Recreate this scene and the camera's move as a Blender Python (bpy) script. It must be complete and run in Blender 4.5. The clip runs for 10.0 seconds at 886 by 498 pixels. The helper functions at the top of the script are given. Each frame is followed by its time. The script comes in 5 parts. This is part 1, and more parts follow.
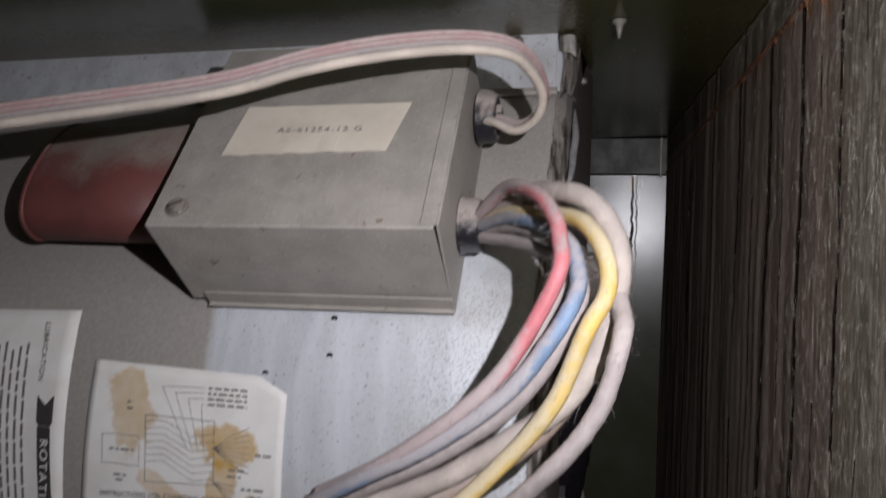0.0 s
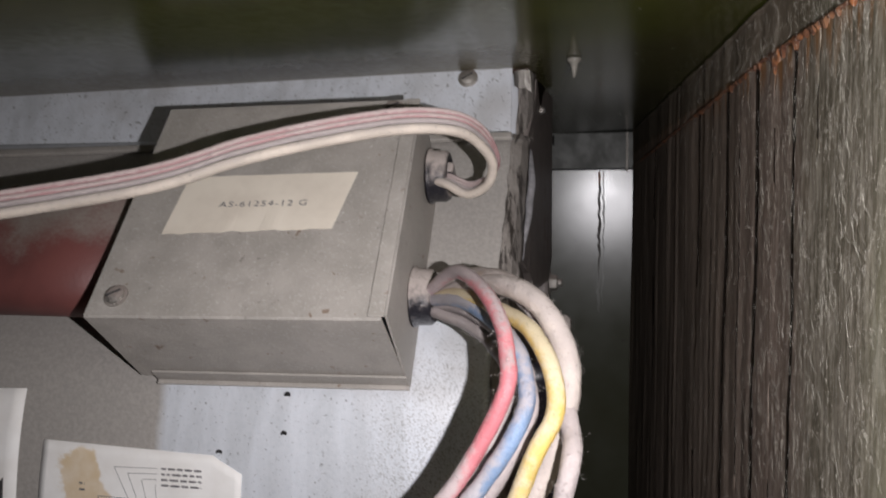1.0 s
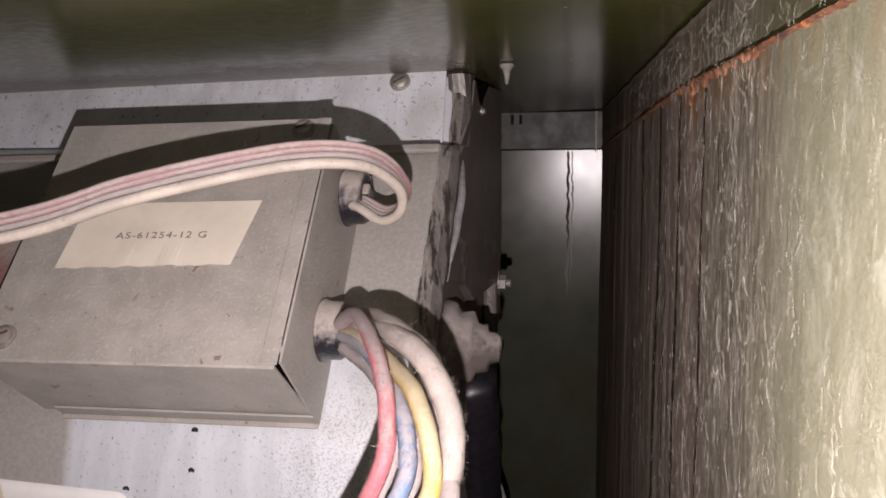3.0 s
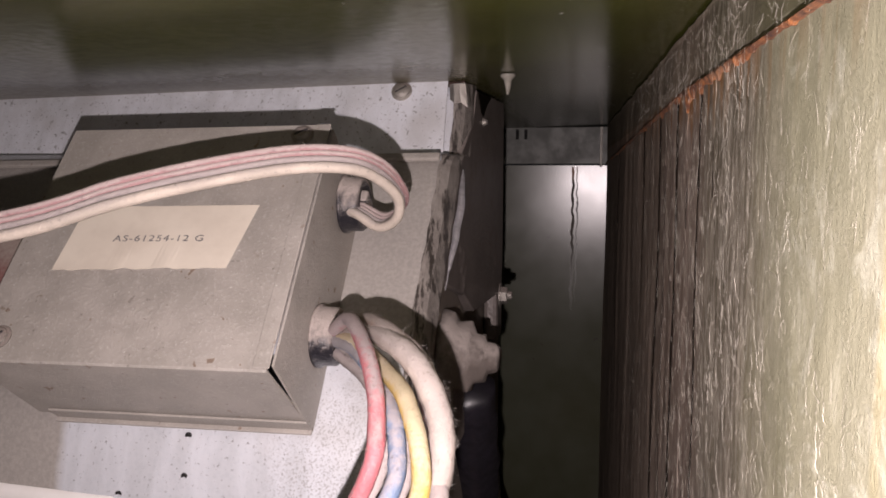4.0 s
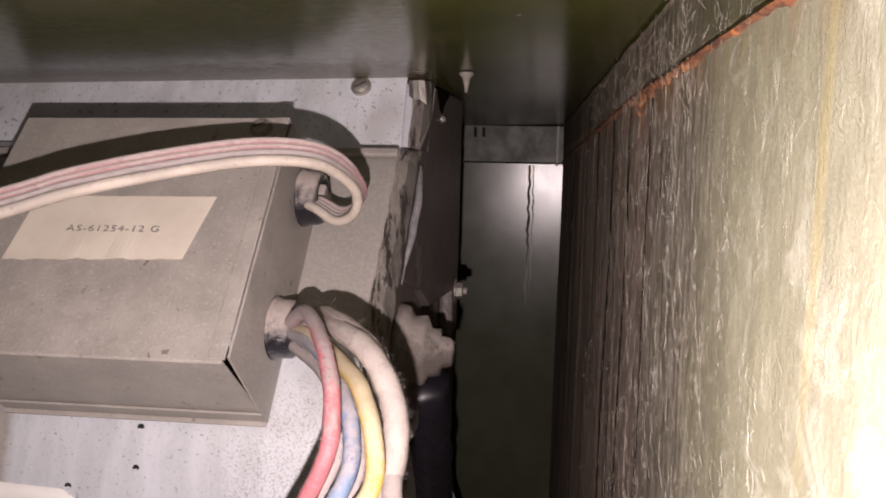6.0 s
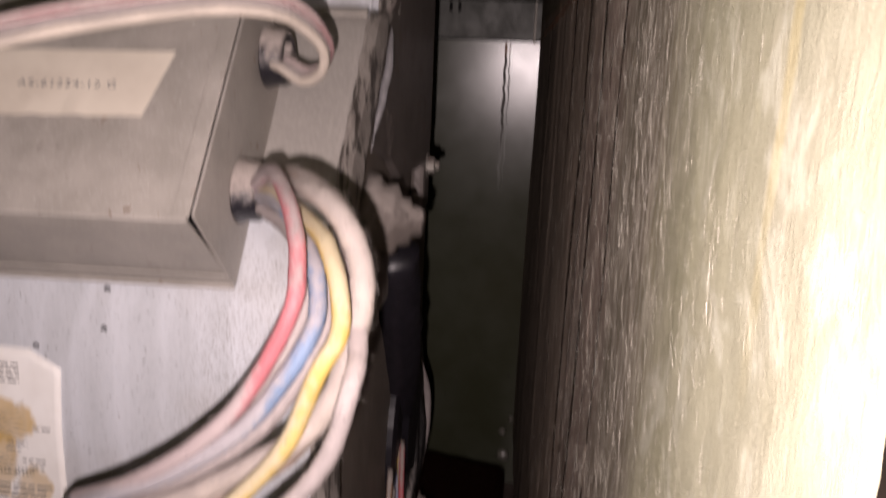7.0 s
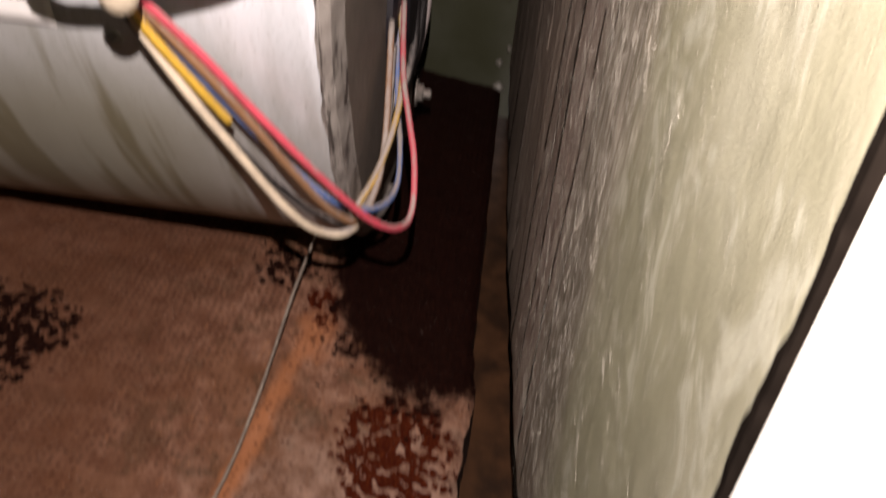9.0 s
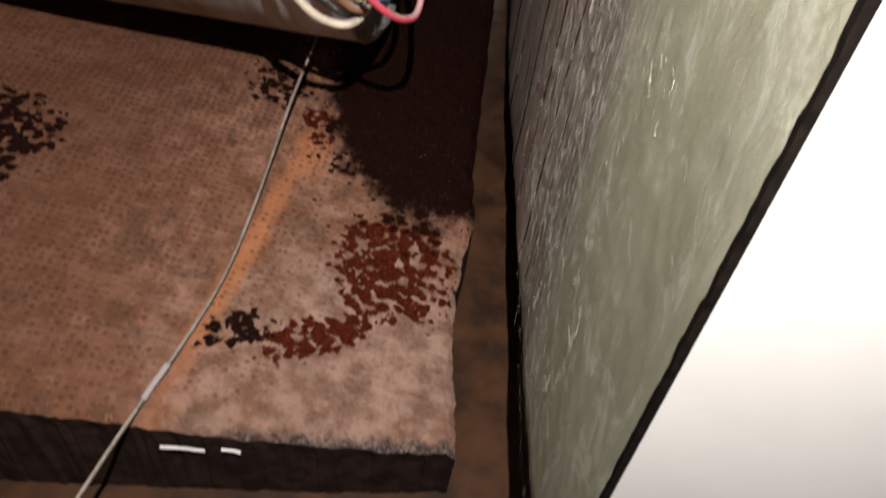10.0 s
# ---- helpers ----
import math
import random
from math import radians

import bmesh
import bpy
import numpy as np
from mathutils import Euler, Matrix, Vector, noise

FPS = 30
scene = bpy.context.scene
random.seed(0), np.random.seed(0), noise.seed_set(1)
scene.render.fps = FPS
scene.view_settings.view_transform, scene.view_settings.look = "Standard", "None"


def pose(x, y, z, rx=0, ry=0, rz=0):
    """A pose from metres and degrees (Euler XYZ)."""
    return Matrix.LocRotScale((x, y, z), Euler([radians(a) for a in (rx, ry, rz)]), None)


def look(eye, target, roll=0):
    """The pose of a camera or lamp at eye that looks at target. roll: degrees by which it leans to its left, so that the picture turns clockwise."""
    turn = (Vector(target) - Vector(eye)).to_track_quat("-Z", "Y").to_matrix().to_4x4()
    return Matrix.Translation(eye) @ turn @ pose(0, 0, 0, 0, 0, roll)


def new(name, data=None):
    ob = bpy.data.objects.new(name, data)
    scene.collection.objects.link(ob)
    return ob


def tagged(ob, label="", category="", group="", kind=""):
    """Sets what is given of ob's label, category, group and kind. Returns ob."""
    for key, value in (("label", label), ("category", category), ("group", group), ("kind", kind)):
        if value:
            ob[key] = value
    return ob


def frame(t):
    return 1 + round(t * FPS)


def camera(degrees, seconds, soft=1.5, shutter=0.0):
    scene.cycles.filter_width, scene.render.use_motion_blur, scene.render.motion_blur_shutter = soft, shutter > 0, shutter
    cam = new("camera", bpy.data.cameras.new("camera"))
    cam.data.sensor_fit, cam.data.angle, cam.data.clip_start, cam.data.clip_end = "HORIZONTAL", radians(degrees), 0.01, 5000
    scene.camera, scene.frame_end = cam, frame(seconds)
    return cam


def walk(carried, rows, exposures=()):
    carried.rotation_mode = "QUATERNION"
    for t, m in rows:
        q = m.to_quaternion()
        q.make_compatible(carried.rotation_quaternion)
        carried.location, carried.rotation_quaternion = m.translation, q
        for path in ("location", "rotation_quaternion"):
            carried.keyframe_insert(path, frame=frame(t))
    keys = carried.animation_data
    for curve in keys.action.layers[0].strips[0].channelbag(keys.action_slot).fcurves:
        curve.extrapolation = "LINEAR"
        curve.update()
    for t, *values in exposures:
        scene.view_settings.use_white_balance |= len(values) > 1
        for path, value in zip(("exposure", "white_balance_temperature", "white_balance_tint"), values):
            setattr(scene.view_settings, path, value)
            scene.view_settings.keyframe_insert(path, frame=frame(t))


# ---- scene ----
cam = camera(59.7, 10.0, soft=1.7, shutter=0.8)
PATH = [
    (0, (0.012, -0.027, 0.307), (-0.43, 1.924, 0.277), 1.5),
    (0.5, (0.017, -0.02, 0.333), (-0.404, 1.935, 0.298), 0.6),
    (1, (0.02, -0.014, 0.357), (-0.361, 1.945, 0.222), -0.3),
    (1.5, (0.02, -0.01, 0.359), (-0.306, 1.953, 0.159), -0.6),
    (2, (0.021, -0.003, 0.369), (-0.258, 1.965, 0.146), -0.7),
    (2.5, (0.042, 0.009, 0.389), (-0.302, 1.962, 0.131), -1.3),
    (4, (0.057, 0.013, 0.383), (-0.335, 1.964, 0.178), 0.1),
    (4.5, (0.057, 0.012, 0.383), (-0.315, 1.967, 0.191), 0.7),
    (5, (0.057, 0.011, 0.383), (-0.291, 1.972, 0.195), 1.1),
    (6.3, (0.058, 0.008, 0.383), (-0.198, 1.977, 0.139), 1.5),
    (6.5, (0.058, 0.009, 0.384), (-0.181, 1.973, 0.089), 1.7),
    (7, (0.06, 0.011, 0.372), (-0.141, 1.939, -0.12), 2.4),
    (7.5, (0.059, 0.011, 0.35), (-0.097, 1.874, -0.363), 3.0),
    (8, (0.054, 0.008, 0.334), (-0.04, 1.784, -0.581), 4.4),
    (8.5, (0.054, 0.008, 0.307), (-0.037, 1.705, -0.747), 5.0),
    (9, (0.054, 0.001, 0.269), (-0.032, 1.623, -0.898), 5.8),
    (9.5, (0.047, -0.011, 0.24), (0.02, 1.507, -1.061), 8.0),
    (10, (0.047, -0.019, 0.223), (0.054, 1.43, -1.156), 9.6),
]
EXPOSURES = [(0.0, -0.52, 5900, 12), (1.0, -0.27, 6050, 12), (2.0, -0.04, 6250, 15), (4.0, -0.03, 6600, 24), (6.5, -0.10, 6750, 25), (7.5, -0.26, 6800, 27), (8.0, -0.02, 6850, 22), (8.5, 0.52, 6900, 20), (9.0, 1.08, 6900, 20), (9.5, 1.50, 6700, 17), (10.0, 1.54, 6250, 11)]
walk(cam, [(t, look(eye, target, roll)) for t, eye, target, roll in PATH], EXPOSURES)

# ---- light ----
world = bpy.data.worlds.new("world")
scene.world = world
world.use_nodes = True
world.node_tree.nodes["Background"].inputs[0].default_value = (0.9, 0.95, 1.0, 1)
world.node_tree.nodes["Background"].inputs[1].default_value = 0.006
lamp_data = bpy.data.lights.new("torch", "AREA")
lamp_data.shape, lamp_data.size, lamp_data.energy, lamp_data.color = "DISK", 0.004, 1.7, (1.0, 0.94, 0.90)
lamp = new("torch", lamp_data)
lamp.matrix_world = look((0.053, 0.000, 0.350), (-0.075, 0.930, 0.050))


# ---- node materials ----
class Nodes:
    def __init__(self, name):
        self.mat = bpy.data.materials.new(name)
        self.mat.use_nodes = True
        self.tree = self.mat.node_tree
        self.bsdf = self.tree.nodes["Principled BSDF"]
        self.place = self.tree.nodes.new("ShaderNodeTexCoord").outputs["Object"]

    def link(self, a, b):
        self.tree.links.new(a, b)

    def put(self, socket, value):
        if isinstance(value, (int, float)):
            socket.default_value = value
        elif isinstance(value, tuple):
            socket.default_value = (*value, 1) if len(value) == 3 and socket.type == "RGBA" else value
        else:
            self.link(value, socket)

    def math(self, op, a, b=0.0, clamp=False):
        n = self.tree.nodes.new("ShaderNodeMath")
        n.operation, n.use_clamp = op, clamp
        self.put(n.inputs[0], a)
        self.put(n.inputs[1], b)
        return n.outputs[0]

    def stretched(self, scale):
        n = self.tree.nodes.new("ShaderNodeVectorMath")
        n.operation = "MULTIPLY"
        self.link(self.place, n.inputs[0])
        n.inputs[1].default_value = scale
        return n.outputs[0]

    def noise(self, scale, detail=4.0, rough=0.6, stretch=None, twist=0.0):
        n = self.tree.nodes.new("ShaderNodeTexNoise")
        n.inputs["Scale"].default_value, n.inputs["Detail"].default_value = scale, detail
        n.inputs["Roughness"].default_value, n.inputs["Distortion"].default_value = rough, twist
        self.link(self.stretched(stretch) if stretch else self.place, n.inputs["Vector"])
        return n.outputs["Fac"]

    def cells(self, scale, stretch=None, feature="F1", stray=1.0):
        n = self.tree.nodes.new("ShaderNodeTexVoronoi")
        n.inputs["Randomness"].default_value = stray
        n.feature = feature
        n.inputs["Scale"].default_value = scale
        self.link(self.stretched(stretch) if stretch else self.place, n.inputs["Vector"])
        return n.outputs["Distance"]

    def ramp(self, value, lo, hi, a=0.0, b=1.0):
        n = self.tree.nodes.new("ShaderNodeMapRange")
        n.interpolation_type = "SMOOTHSTEP"
        for i, v in enumerate((value, lo, hi, a, b)):
            self.put(n.inputs[i], v)
        return n.outputs[0]

    def mix(self, fac, a, b):
        n = self.tree.nodes.new("ShaderNodeMix")
        n.data_type = "RGBA"
        self.put(n.inputs[0], fac)
        self.put(n.inputs[6], a)
        self.put(n.inputs[7], b)
        return n.outputs[2]

    def axis(self, i):
        n = self.tree.nodes.new("ShaderNodeSeparateXYZ")
        self.link(self.place, n.inputs[0])
        return n.outputs[i]

    def up(self):
        g = self.tree.nodes.new("ShaderNodeNewGeometry")
        n = self.tree.nodes.new("ShaderNodeSeparateXYZ")
        self.link(g.outputs["Normal"], n.inputs[0])
        return n.outputs[2]

    def blot(self, cx, cy, rx, ry, turn=0.0, ragged=0.0, grain=None, axes=(0, 1), soft=0.09):
        """About 1 inside an ellipse on the plan, with a ragged rim."""
        x = self.math("SUBTRACT", self.axis(axes[0]), cx)
        y = self.math("SUBTRACT", self.axis(axes[1]), cy)
        c, s = math.cos(radians(turn)), math.sin(radians(turn))
        u = self.math("ADD", self.math("MULTIPLY", x, c / rx), self.math("MULTIPLY", y, s / rx))
        v = self.math("ADD", self.math("MULTIPLY", x, -s / ry), self.math("MULTIPLY", y, c / ry))
        d = self.math("ADD", self.math("MULTIPLY", u, u), self.math("MULTIPLY", v, v))
        d = self.math("SQRT", d)
        if grain is not None:
            d = self.math("ADD", d, self.math("MULTIPLY", self.math("SUBTRACT", grain, 0.5), ragged))
        return self.ramp(d, 1 - soft, 1 + soft, 1.0, 0.0)

    def bump(self, height, strength, distance):
        n = self.tree.nodes.new("ShaderNodeBump")
        n.inputs["Strength"].default_value, n.inputs["Distance"].default_value = strength, distance
        self.link(height, n.inputs["Height"])
        self.link(n.outputs[0], self.bsdf.inputs["Normal"])

    def done(self, colour, rough, metal=0.0, specular=None):
        self.put(self.bsdf.inputs["Base Color"], colour)
        self.put(self.bsdf.inputs["Roughness"], rough)
        self.put(self.bsdf.inputs["Metallic"], metal)
        if specular is not None:
            self.bsdf.inputs["Specular IOR Level"].default_value = specular
        return self.mat


DUST = (0.36, 0.31, 0.28)


def dusty(name, colour, rough=0.5, amount=0.5, grain=350.0, metal=0.0, dust=DUST, settled=0.0):
    """A surface with dust that lies thicker where it faces up."""
    n = Nodes(name)
    fine, coarse = n.noise(grain, 5), n.noise(45, 3)
    lie = n.math("ADD", n.math("MULTIPLY", n.up(), 0.35), n.math("MULTIPLY", n.math("ADD", fine, coarse), 0.5))
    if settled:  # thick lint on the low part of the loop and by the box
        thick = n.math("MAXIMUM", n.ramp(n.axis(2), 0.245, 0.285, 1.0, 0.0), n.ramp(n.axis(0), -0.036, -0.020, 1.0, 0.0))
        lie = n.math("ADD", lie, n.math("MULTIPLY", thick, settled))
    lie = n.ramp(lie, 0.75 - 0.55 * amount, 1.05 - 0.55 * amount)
    shade = n.mix(n.ramp(coarse, 0.3, 0.7), colour, tuple(c * 0.72 for c in colour))
    n.bump(n.math("ADD", fine, n.noise(grain * 2.6, 3, 0.7)), 0.65, 0.0006)
    return n.done(n.mix(n.math("MULTIPLY", n.ramp(n.noise(grain * 1.7, 3, 0.7), 0.60, 0.68), 0.45), n.mix(lie, shade, dust), tuple(c * 0.45 for c in dust)), n.ramp(lie, 0, 1, rough, 0.95), metal)


def galvanised(name, light):
    n = Nodes(name)
    flake = n.cells(420)
    streak = n.noise(60, 4, 0.6, (1.0, 1.0, 0.10))
    soft = n.noise(14, 3)
    speck = n.ramp(n.noise(620, 3, 0.7), 0.61, 0.70)
    tone = n.mix(n.ramp(streak, 0.35, 0.7), tuple(light * c for c in (0.74, 0.765, 0.81)), tuple(light * c for c in (0.58, 0.60, 0.625)))
    tone = n.mix(n.math("MULTIPLY", n.ramp(flake, 0.1, 0.7), 0.25), tone, (0.75, 0.75, 0.78))
    tone = n.mix(n.math("MULTIPLY", n.ramp(soft, 0.5, 0.75), 0.55), tone, (0.50, 0.47, 0.44))
    tone = n.mix(n.math("MULTIPLY", speck, 0.65), tone, (0.10, 0.09, 0.08))
    pit = n.math("MULTIPLY", n.ramp(n.axis(2), 0.389, 0.391), n.ramp(n.noise(300, 3, 0.6), 0.63, 0.70))
    tone = n.mix(n.math("MULTIPLY", pit, 0.6), tone, (0.13, 0.115, 0.10))
    # darker low and left: tarnish, with the weaker light there painted in too
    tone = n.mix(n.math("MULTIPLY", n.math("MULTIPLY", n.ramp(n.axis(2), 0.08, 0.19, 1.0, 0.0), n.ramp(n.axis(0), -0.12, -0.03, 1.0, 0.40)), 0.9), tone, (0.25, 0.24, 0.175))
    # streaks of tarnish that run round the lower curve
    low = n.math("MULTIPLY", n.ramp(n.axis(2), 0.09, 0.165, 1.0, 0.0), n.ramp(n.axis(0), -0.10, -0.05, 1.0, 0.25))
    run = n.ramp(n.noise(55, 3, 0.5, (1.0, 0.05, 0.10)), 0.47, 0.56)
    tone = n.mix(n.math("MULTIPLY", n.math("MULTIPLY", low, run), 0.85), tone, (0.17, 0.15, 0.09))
    pitted = n.blot(-0.045, 0.235, 0.035, 0.050, 0, 1.5, n.noise(40, 3), (0, 2), 0.6)
    pits = n.math("MULTIPLY", pitted, n.ramp(n.noise(1000, 3, 0.7), 0.50, 0.62))
    tone = n.mix(n.math("MULTIPLY", pits, 0.5), tone, (0.20, 0.18, 0.15))
    # overspray of grey paint above and to one side
    wob = n.math("MULTIPLY", n.math("SUBTRACT", n.noise(30, 3), 0.5), 0.008)
    side = n.ramp(n.math("ADD", n.axis(0), wob), -0.178, -0.172, 1.0, 0.0)
    side = n.math("MULTIPLY", side, n.math("MULTIPLY", n.ramp(n.axis(2), 0.10, 0.17), n.ramp(n.axis(2), 0.387, 0.389, 1.0, 0.0)))
    top = n.math("MULTIPLY", n.ramp(n.axis(2), 0.305, 0.312), n.ramp(n.axis(2), 0.387, 0.389, 1.0, 0.0))
    paint = n.math("MAXIMUM", side, top)
    dust = n.noise(500, 4, 0.7)
    grey = n.mix(n.ramp(dust, 0.35, 0.7), (0.30, 0.28, 0.255), (0.37, 0.34, 0.31))
    n.bump(n.math("ADD", n.math("MULTIPLY", dust, 0.6), streak), 0.35, 0.0005)
    return n.done(n.mix(paint, tone, grey), n.ramp(paint, 0, 1, 0.45, 0.62), n.ramp(paint, 0, 1, 0.25, 0.0))


def grey_paint():
    n = Nodes("grey_paint")
    fine, soft, big = n.noise(700, 4, 0.7), n.noise(60, 4), n.noise(12, 2)
    tone = n.mix(n.ramp(soft, 0.3, 0.75), (0.305, 0.281, 0.250), (0.385, 0.352, 0.317))
    tone = n.mix(n.math("MULTIPLY", n.ramp(fine, 0.52, 0.70), 0.45), tone, (0.50, 0.465, 0.435))
    tone = n.mix(n.math("MULTIPLY", n.ramp(big, 0.55, 0.7), 0.3), tone, (0.24, 0.21, 0.18))
    tone = n.mix(n.math("MULTIPLY", n.ramp(n.noise(330, 3), 0.66, 0.72), 0.5), tone, (0.13, 0.11, 0.095))
    speck = n.math("MULTIPLY", n.ramp(n.noise(210, 2, 0.5), 0.69, 0.72), n.ramp(n.noise(22, 3), 0.42, 0.58))
    tone = n.mix(n.math("MULTIPLY", speck, 0.7), tone, (0.15, 0.085, 0.045))
    tone = n.mix(n.math("MULTIPLY", n.ramp(n.noise(900, 2, 0.5), 0.70, 0.74), 0.6), tone, (0.62, 0.59, 0.56))
    n.bump(fine, 0.6, 0.0006)
    return n.done(tone, n.ramp(soft, 0.3, 0.7, 0.5, 0.7))


def olive_paint(name, light, dark, rough):
    n = Nodes(name)
    soft, fine = n.noise(9, 3), n.noise(240, 4)
    tone = n.mix(n.ramp(soft, 0.3, 0.7), dark, light)
    speck = n.ramp(n.noise(330, 2), 0.70, 0.74)
    tone = n.mix(n.math("MULTIPLY", speck, 0.6), tone, (0.35, 0.34, 0.30))
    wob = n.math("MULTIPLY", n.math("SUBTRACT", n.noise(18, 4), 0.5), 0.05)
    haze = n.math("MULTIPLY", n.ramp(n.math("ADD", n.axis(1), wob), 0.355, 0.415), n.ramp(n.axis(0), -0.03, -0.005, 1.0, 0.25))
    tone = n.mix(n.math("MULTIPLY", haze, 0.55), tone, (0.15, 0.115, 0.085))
    n.bump(n.math("ADD", soft, n.math("MULTIPLY", fine, 0.012)), 0.06, 0.002)
    return n.done(tone, n.math("ADD", n.ramp(fine, 0.3, 0.7, rough, rough + 0.1), n.math("MULTIPLY", haze, 0.14)), 0.0, 0.6)


def back_sheet():
    n = Nodes("back_sheet")
    soft, fine = n.noise(12, 3), n.noise(200, 4)
    tone = n.mix(n.ramp(soft, 0.3, 0.7), (0.070, 0.072, 0.042), (0.092, 0.096, 0.066))
    run = n.math("ADD", n.axis(0), n.math("MULTIPLY", n.math("SUBTRACT", n.noise(40, 3), 0.5), 0.012))
    line = n.math("MULTIPLY", n.ramp(run, 0.0252, 0.0262), n.ramp(run, 0.0278, 0.0290, 1.0, 0.0))
    twin = n.math("MULTIPLY", n.ramp(run, 0.0310, 0.0318), n.ramp(run, 0.0322, 0.0332, 1.0, 0.0))
    line = n.math("MAXIMUM", line, n.math("MULTIPLY", twin, 0.45))
    line = n.math("MULTIPLY", line, n.math("MULTIPLY", n.ramp(n.axis(2), 0.20, 0.33), n.ramp(n.axis(2), 0.3860, 0.3865, 1.0, 0.0)))
    tone = n.mix(n.math("MULTIPLY", line, 0.9), tone, n.mix(n.ramp(n.axis(2), 0.366, 0.378), (0.040, 0.022, 0.014), (0.30, 0.10, 0.03)))
    tone = n.mix(n.math("MULTIPLY", n.ramp(n.noise(70, 2), 0.70, 0.74), 0.7), tone, (0.06, 0.05, 0.04))
    n.bump(n.math("ADD", soft, n.math("MULTIPLY", fine, 0.02)), 0.04, 0.002)
    return n.done(tone, n.math("ADD", n.ramp(soft, 0.3, 0.7, 0.215, 0.26), n.math("MULTIPLY", line, 0.5)), 0.0, 1.0)


def insulation_felt():
    n = Nodes("insulation_felt")
    strand = n.noise(520, 5, 0.8, (1.0, 1.0, 0.38), 1.2)
    fuzz = n.noise(1300, 3, 0.7, (1.0, 1.0, 0.5))
    streak = n.noise(85, 5, 0.7, (1.0, 1.0, 0.11))
    hair = n.noise(420, 4, 0.7, (1.0, 1.0, 0.03))
    patch, cloud = n.noise(7, 3, 0.5, (1.0, 1.0, 0.45)), n.noise(30, 4, 0.65, (1.0, 1.0, 0.6))
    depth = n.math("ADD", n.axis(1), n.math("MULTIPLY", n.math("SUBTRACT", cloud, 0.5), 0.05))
    # cream and olive binder near the front
    tone = n.mix(n.ramp(cloud, 0.3, 0.7), (0.236, 0.226, 0.155), (0.312, 0.302, 0.222))
    tone = n.mix(n.math("MULTIPLY", n.ramp(patch, 0.42, 0.60), 0.6), tone, (0.240, 0.232, 0.150))
    run = n.math("MULTIPLY", n.ramp(streak, 0.53, 0.66), n.ramp(n.axis(1), 0.10, 0.22, 0.2, 1.0))
    tone = n.mix(n.math("MULTIPLY", run, 0.38), tone, (0.120, 0.112, 0.058))
    tone = n.mix(n.math("MULTIPLY", n.ramp(n.noise(60, 4, 0.6, (1.0, 1.0, 0.35)), 0.55, 0.68), 0.22), tone, (0.40, 0.375, 0.29))
    tone = n.mix(n.math("MULTIPLY", n.ramp(n.noise(48, 6, 0.75, (1.0, 1.0, 0.7), 0.8), 0.52, 0.62), 0.6), tone, (0.42, 0.415, 0.330))
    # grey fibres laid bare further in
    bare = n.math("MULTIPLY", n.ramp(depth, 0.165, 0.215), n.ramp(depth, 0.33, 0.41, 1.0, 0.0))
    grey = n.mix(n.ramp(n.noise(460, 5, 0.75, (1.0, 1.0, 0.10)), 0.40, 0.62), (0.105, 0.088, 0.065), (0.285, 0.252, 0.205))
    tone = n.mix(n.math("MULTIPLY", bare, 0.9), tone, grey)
    # brown and grained deep inside
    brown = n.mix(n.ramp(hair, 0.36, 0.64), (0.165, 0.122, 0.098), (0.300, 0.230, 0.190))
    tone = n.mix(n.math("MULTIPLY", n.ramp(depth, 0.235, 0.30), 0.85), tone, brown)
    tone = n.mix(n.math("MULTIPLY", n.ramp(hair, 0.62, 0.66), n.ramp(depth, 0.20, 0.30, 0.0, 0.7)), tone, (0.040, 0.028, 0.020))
    # loose pale strands
    pale = n.math("MULTIPLY", n.ramp(strand, 0.56, 0.66), n.ramp(depth, 0.30, 0.42, 0.8, 0.15))
    tone = n.mix(n.math("MULTIPLY", pale, n.ramp(depth, 0.13, 0.22, 0.12, 1.0)), tone, (0.50, 0.47, 0.40))
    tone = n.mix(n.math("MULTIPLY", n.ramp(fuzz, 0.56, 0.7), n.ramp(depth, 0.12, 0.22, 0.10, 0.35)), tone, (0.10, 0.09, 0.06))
    # yellow run of binder by the front edge
    line = n.math("ADD", n.axis(1), n.math("MULTIPLY", n.math("SUBTRACT", n.noise(30, 3), 0.5), 0.004))
    line = n.math("MULTIPLY", n.ramp(line, 0.1195, 0.1215), n.ramp(line, 0.1230, 0.1250, 1.0, 0.0))
    line = n.math("MULTIPLY", line, n.ramp(n.axis(2), 0.31, 0.37))
    tone = n.mix(n.math("MULTIPLY", line, 0.2), tone, (0.48, 0.36, 0.085))
    # rust that has run from the metal strip at the top
    fall = n.math("ADD", n.axis(2), n.math("MULTIPLY", n.math("SUBTRACT", n.noise(120, 3, 0.6, (1, 1, 0.02)), 0.5), 0.045))
    drip = n.math("MULTIPLY", n.ramp(n.noise(130, 4, 0.65, (1, 1, 0.03)), 0.44, 0.56), n.ramp(fall, 0.394, 0.409))
    drip = n.math("MULTIPLY", drip, n.math("MULTIPLY", n.ramp(depth, 0.17, 0.25, 0.25, 1.0), n.ramp(depth, 0.36, 0.46, 1.0, 0.4)))
    drip = n.math("MULTIPLY", drip, n.ramp(n.axis(2), 0.4118, 0.4125, 1.0, 0.0))
    tone = n.mix(n.math("MULTIPLY", drip, 0.8), tone, (0.26, 0.115, 0.030))
    # darker olive above the strip
    over = n.math("MULTIPLY", n.ramp(n.math("ADD", n.axis(2), n.math("MULTIPLY", n.axis(1), 0.010)), 0.4145, 0.4155), n.ramp(depth, 0.19, 0.23, 0.9, 0.45))
    tone = n.mix(over, tone, (0.085, 0.080, 0.045))
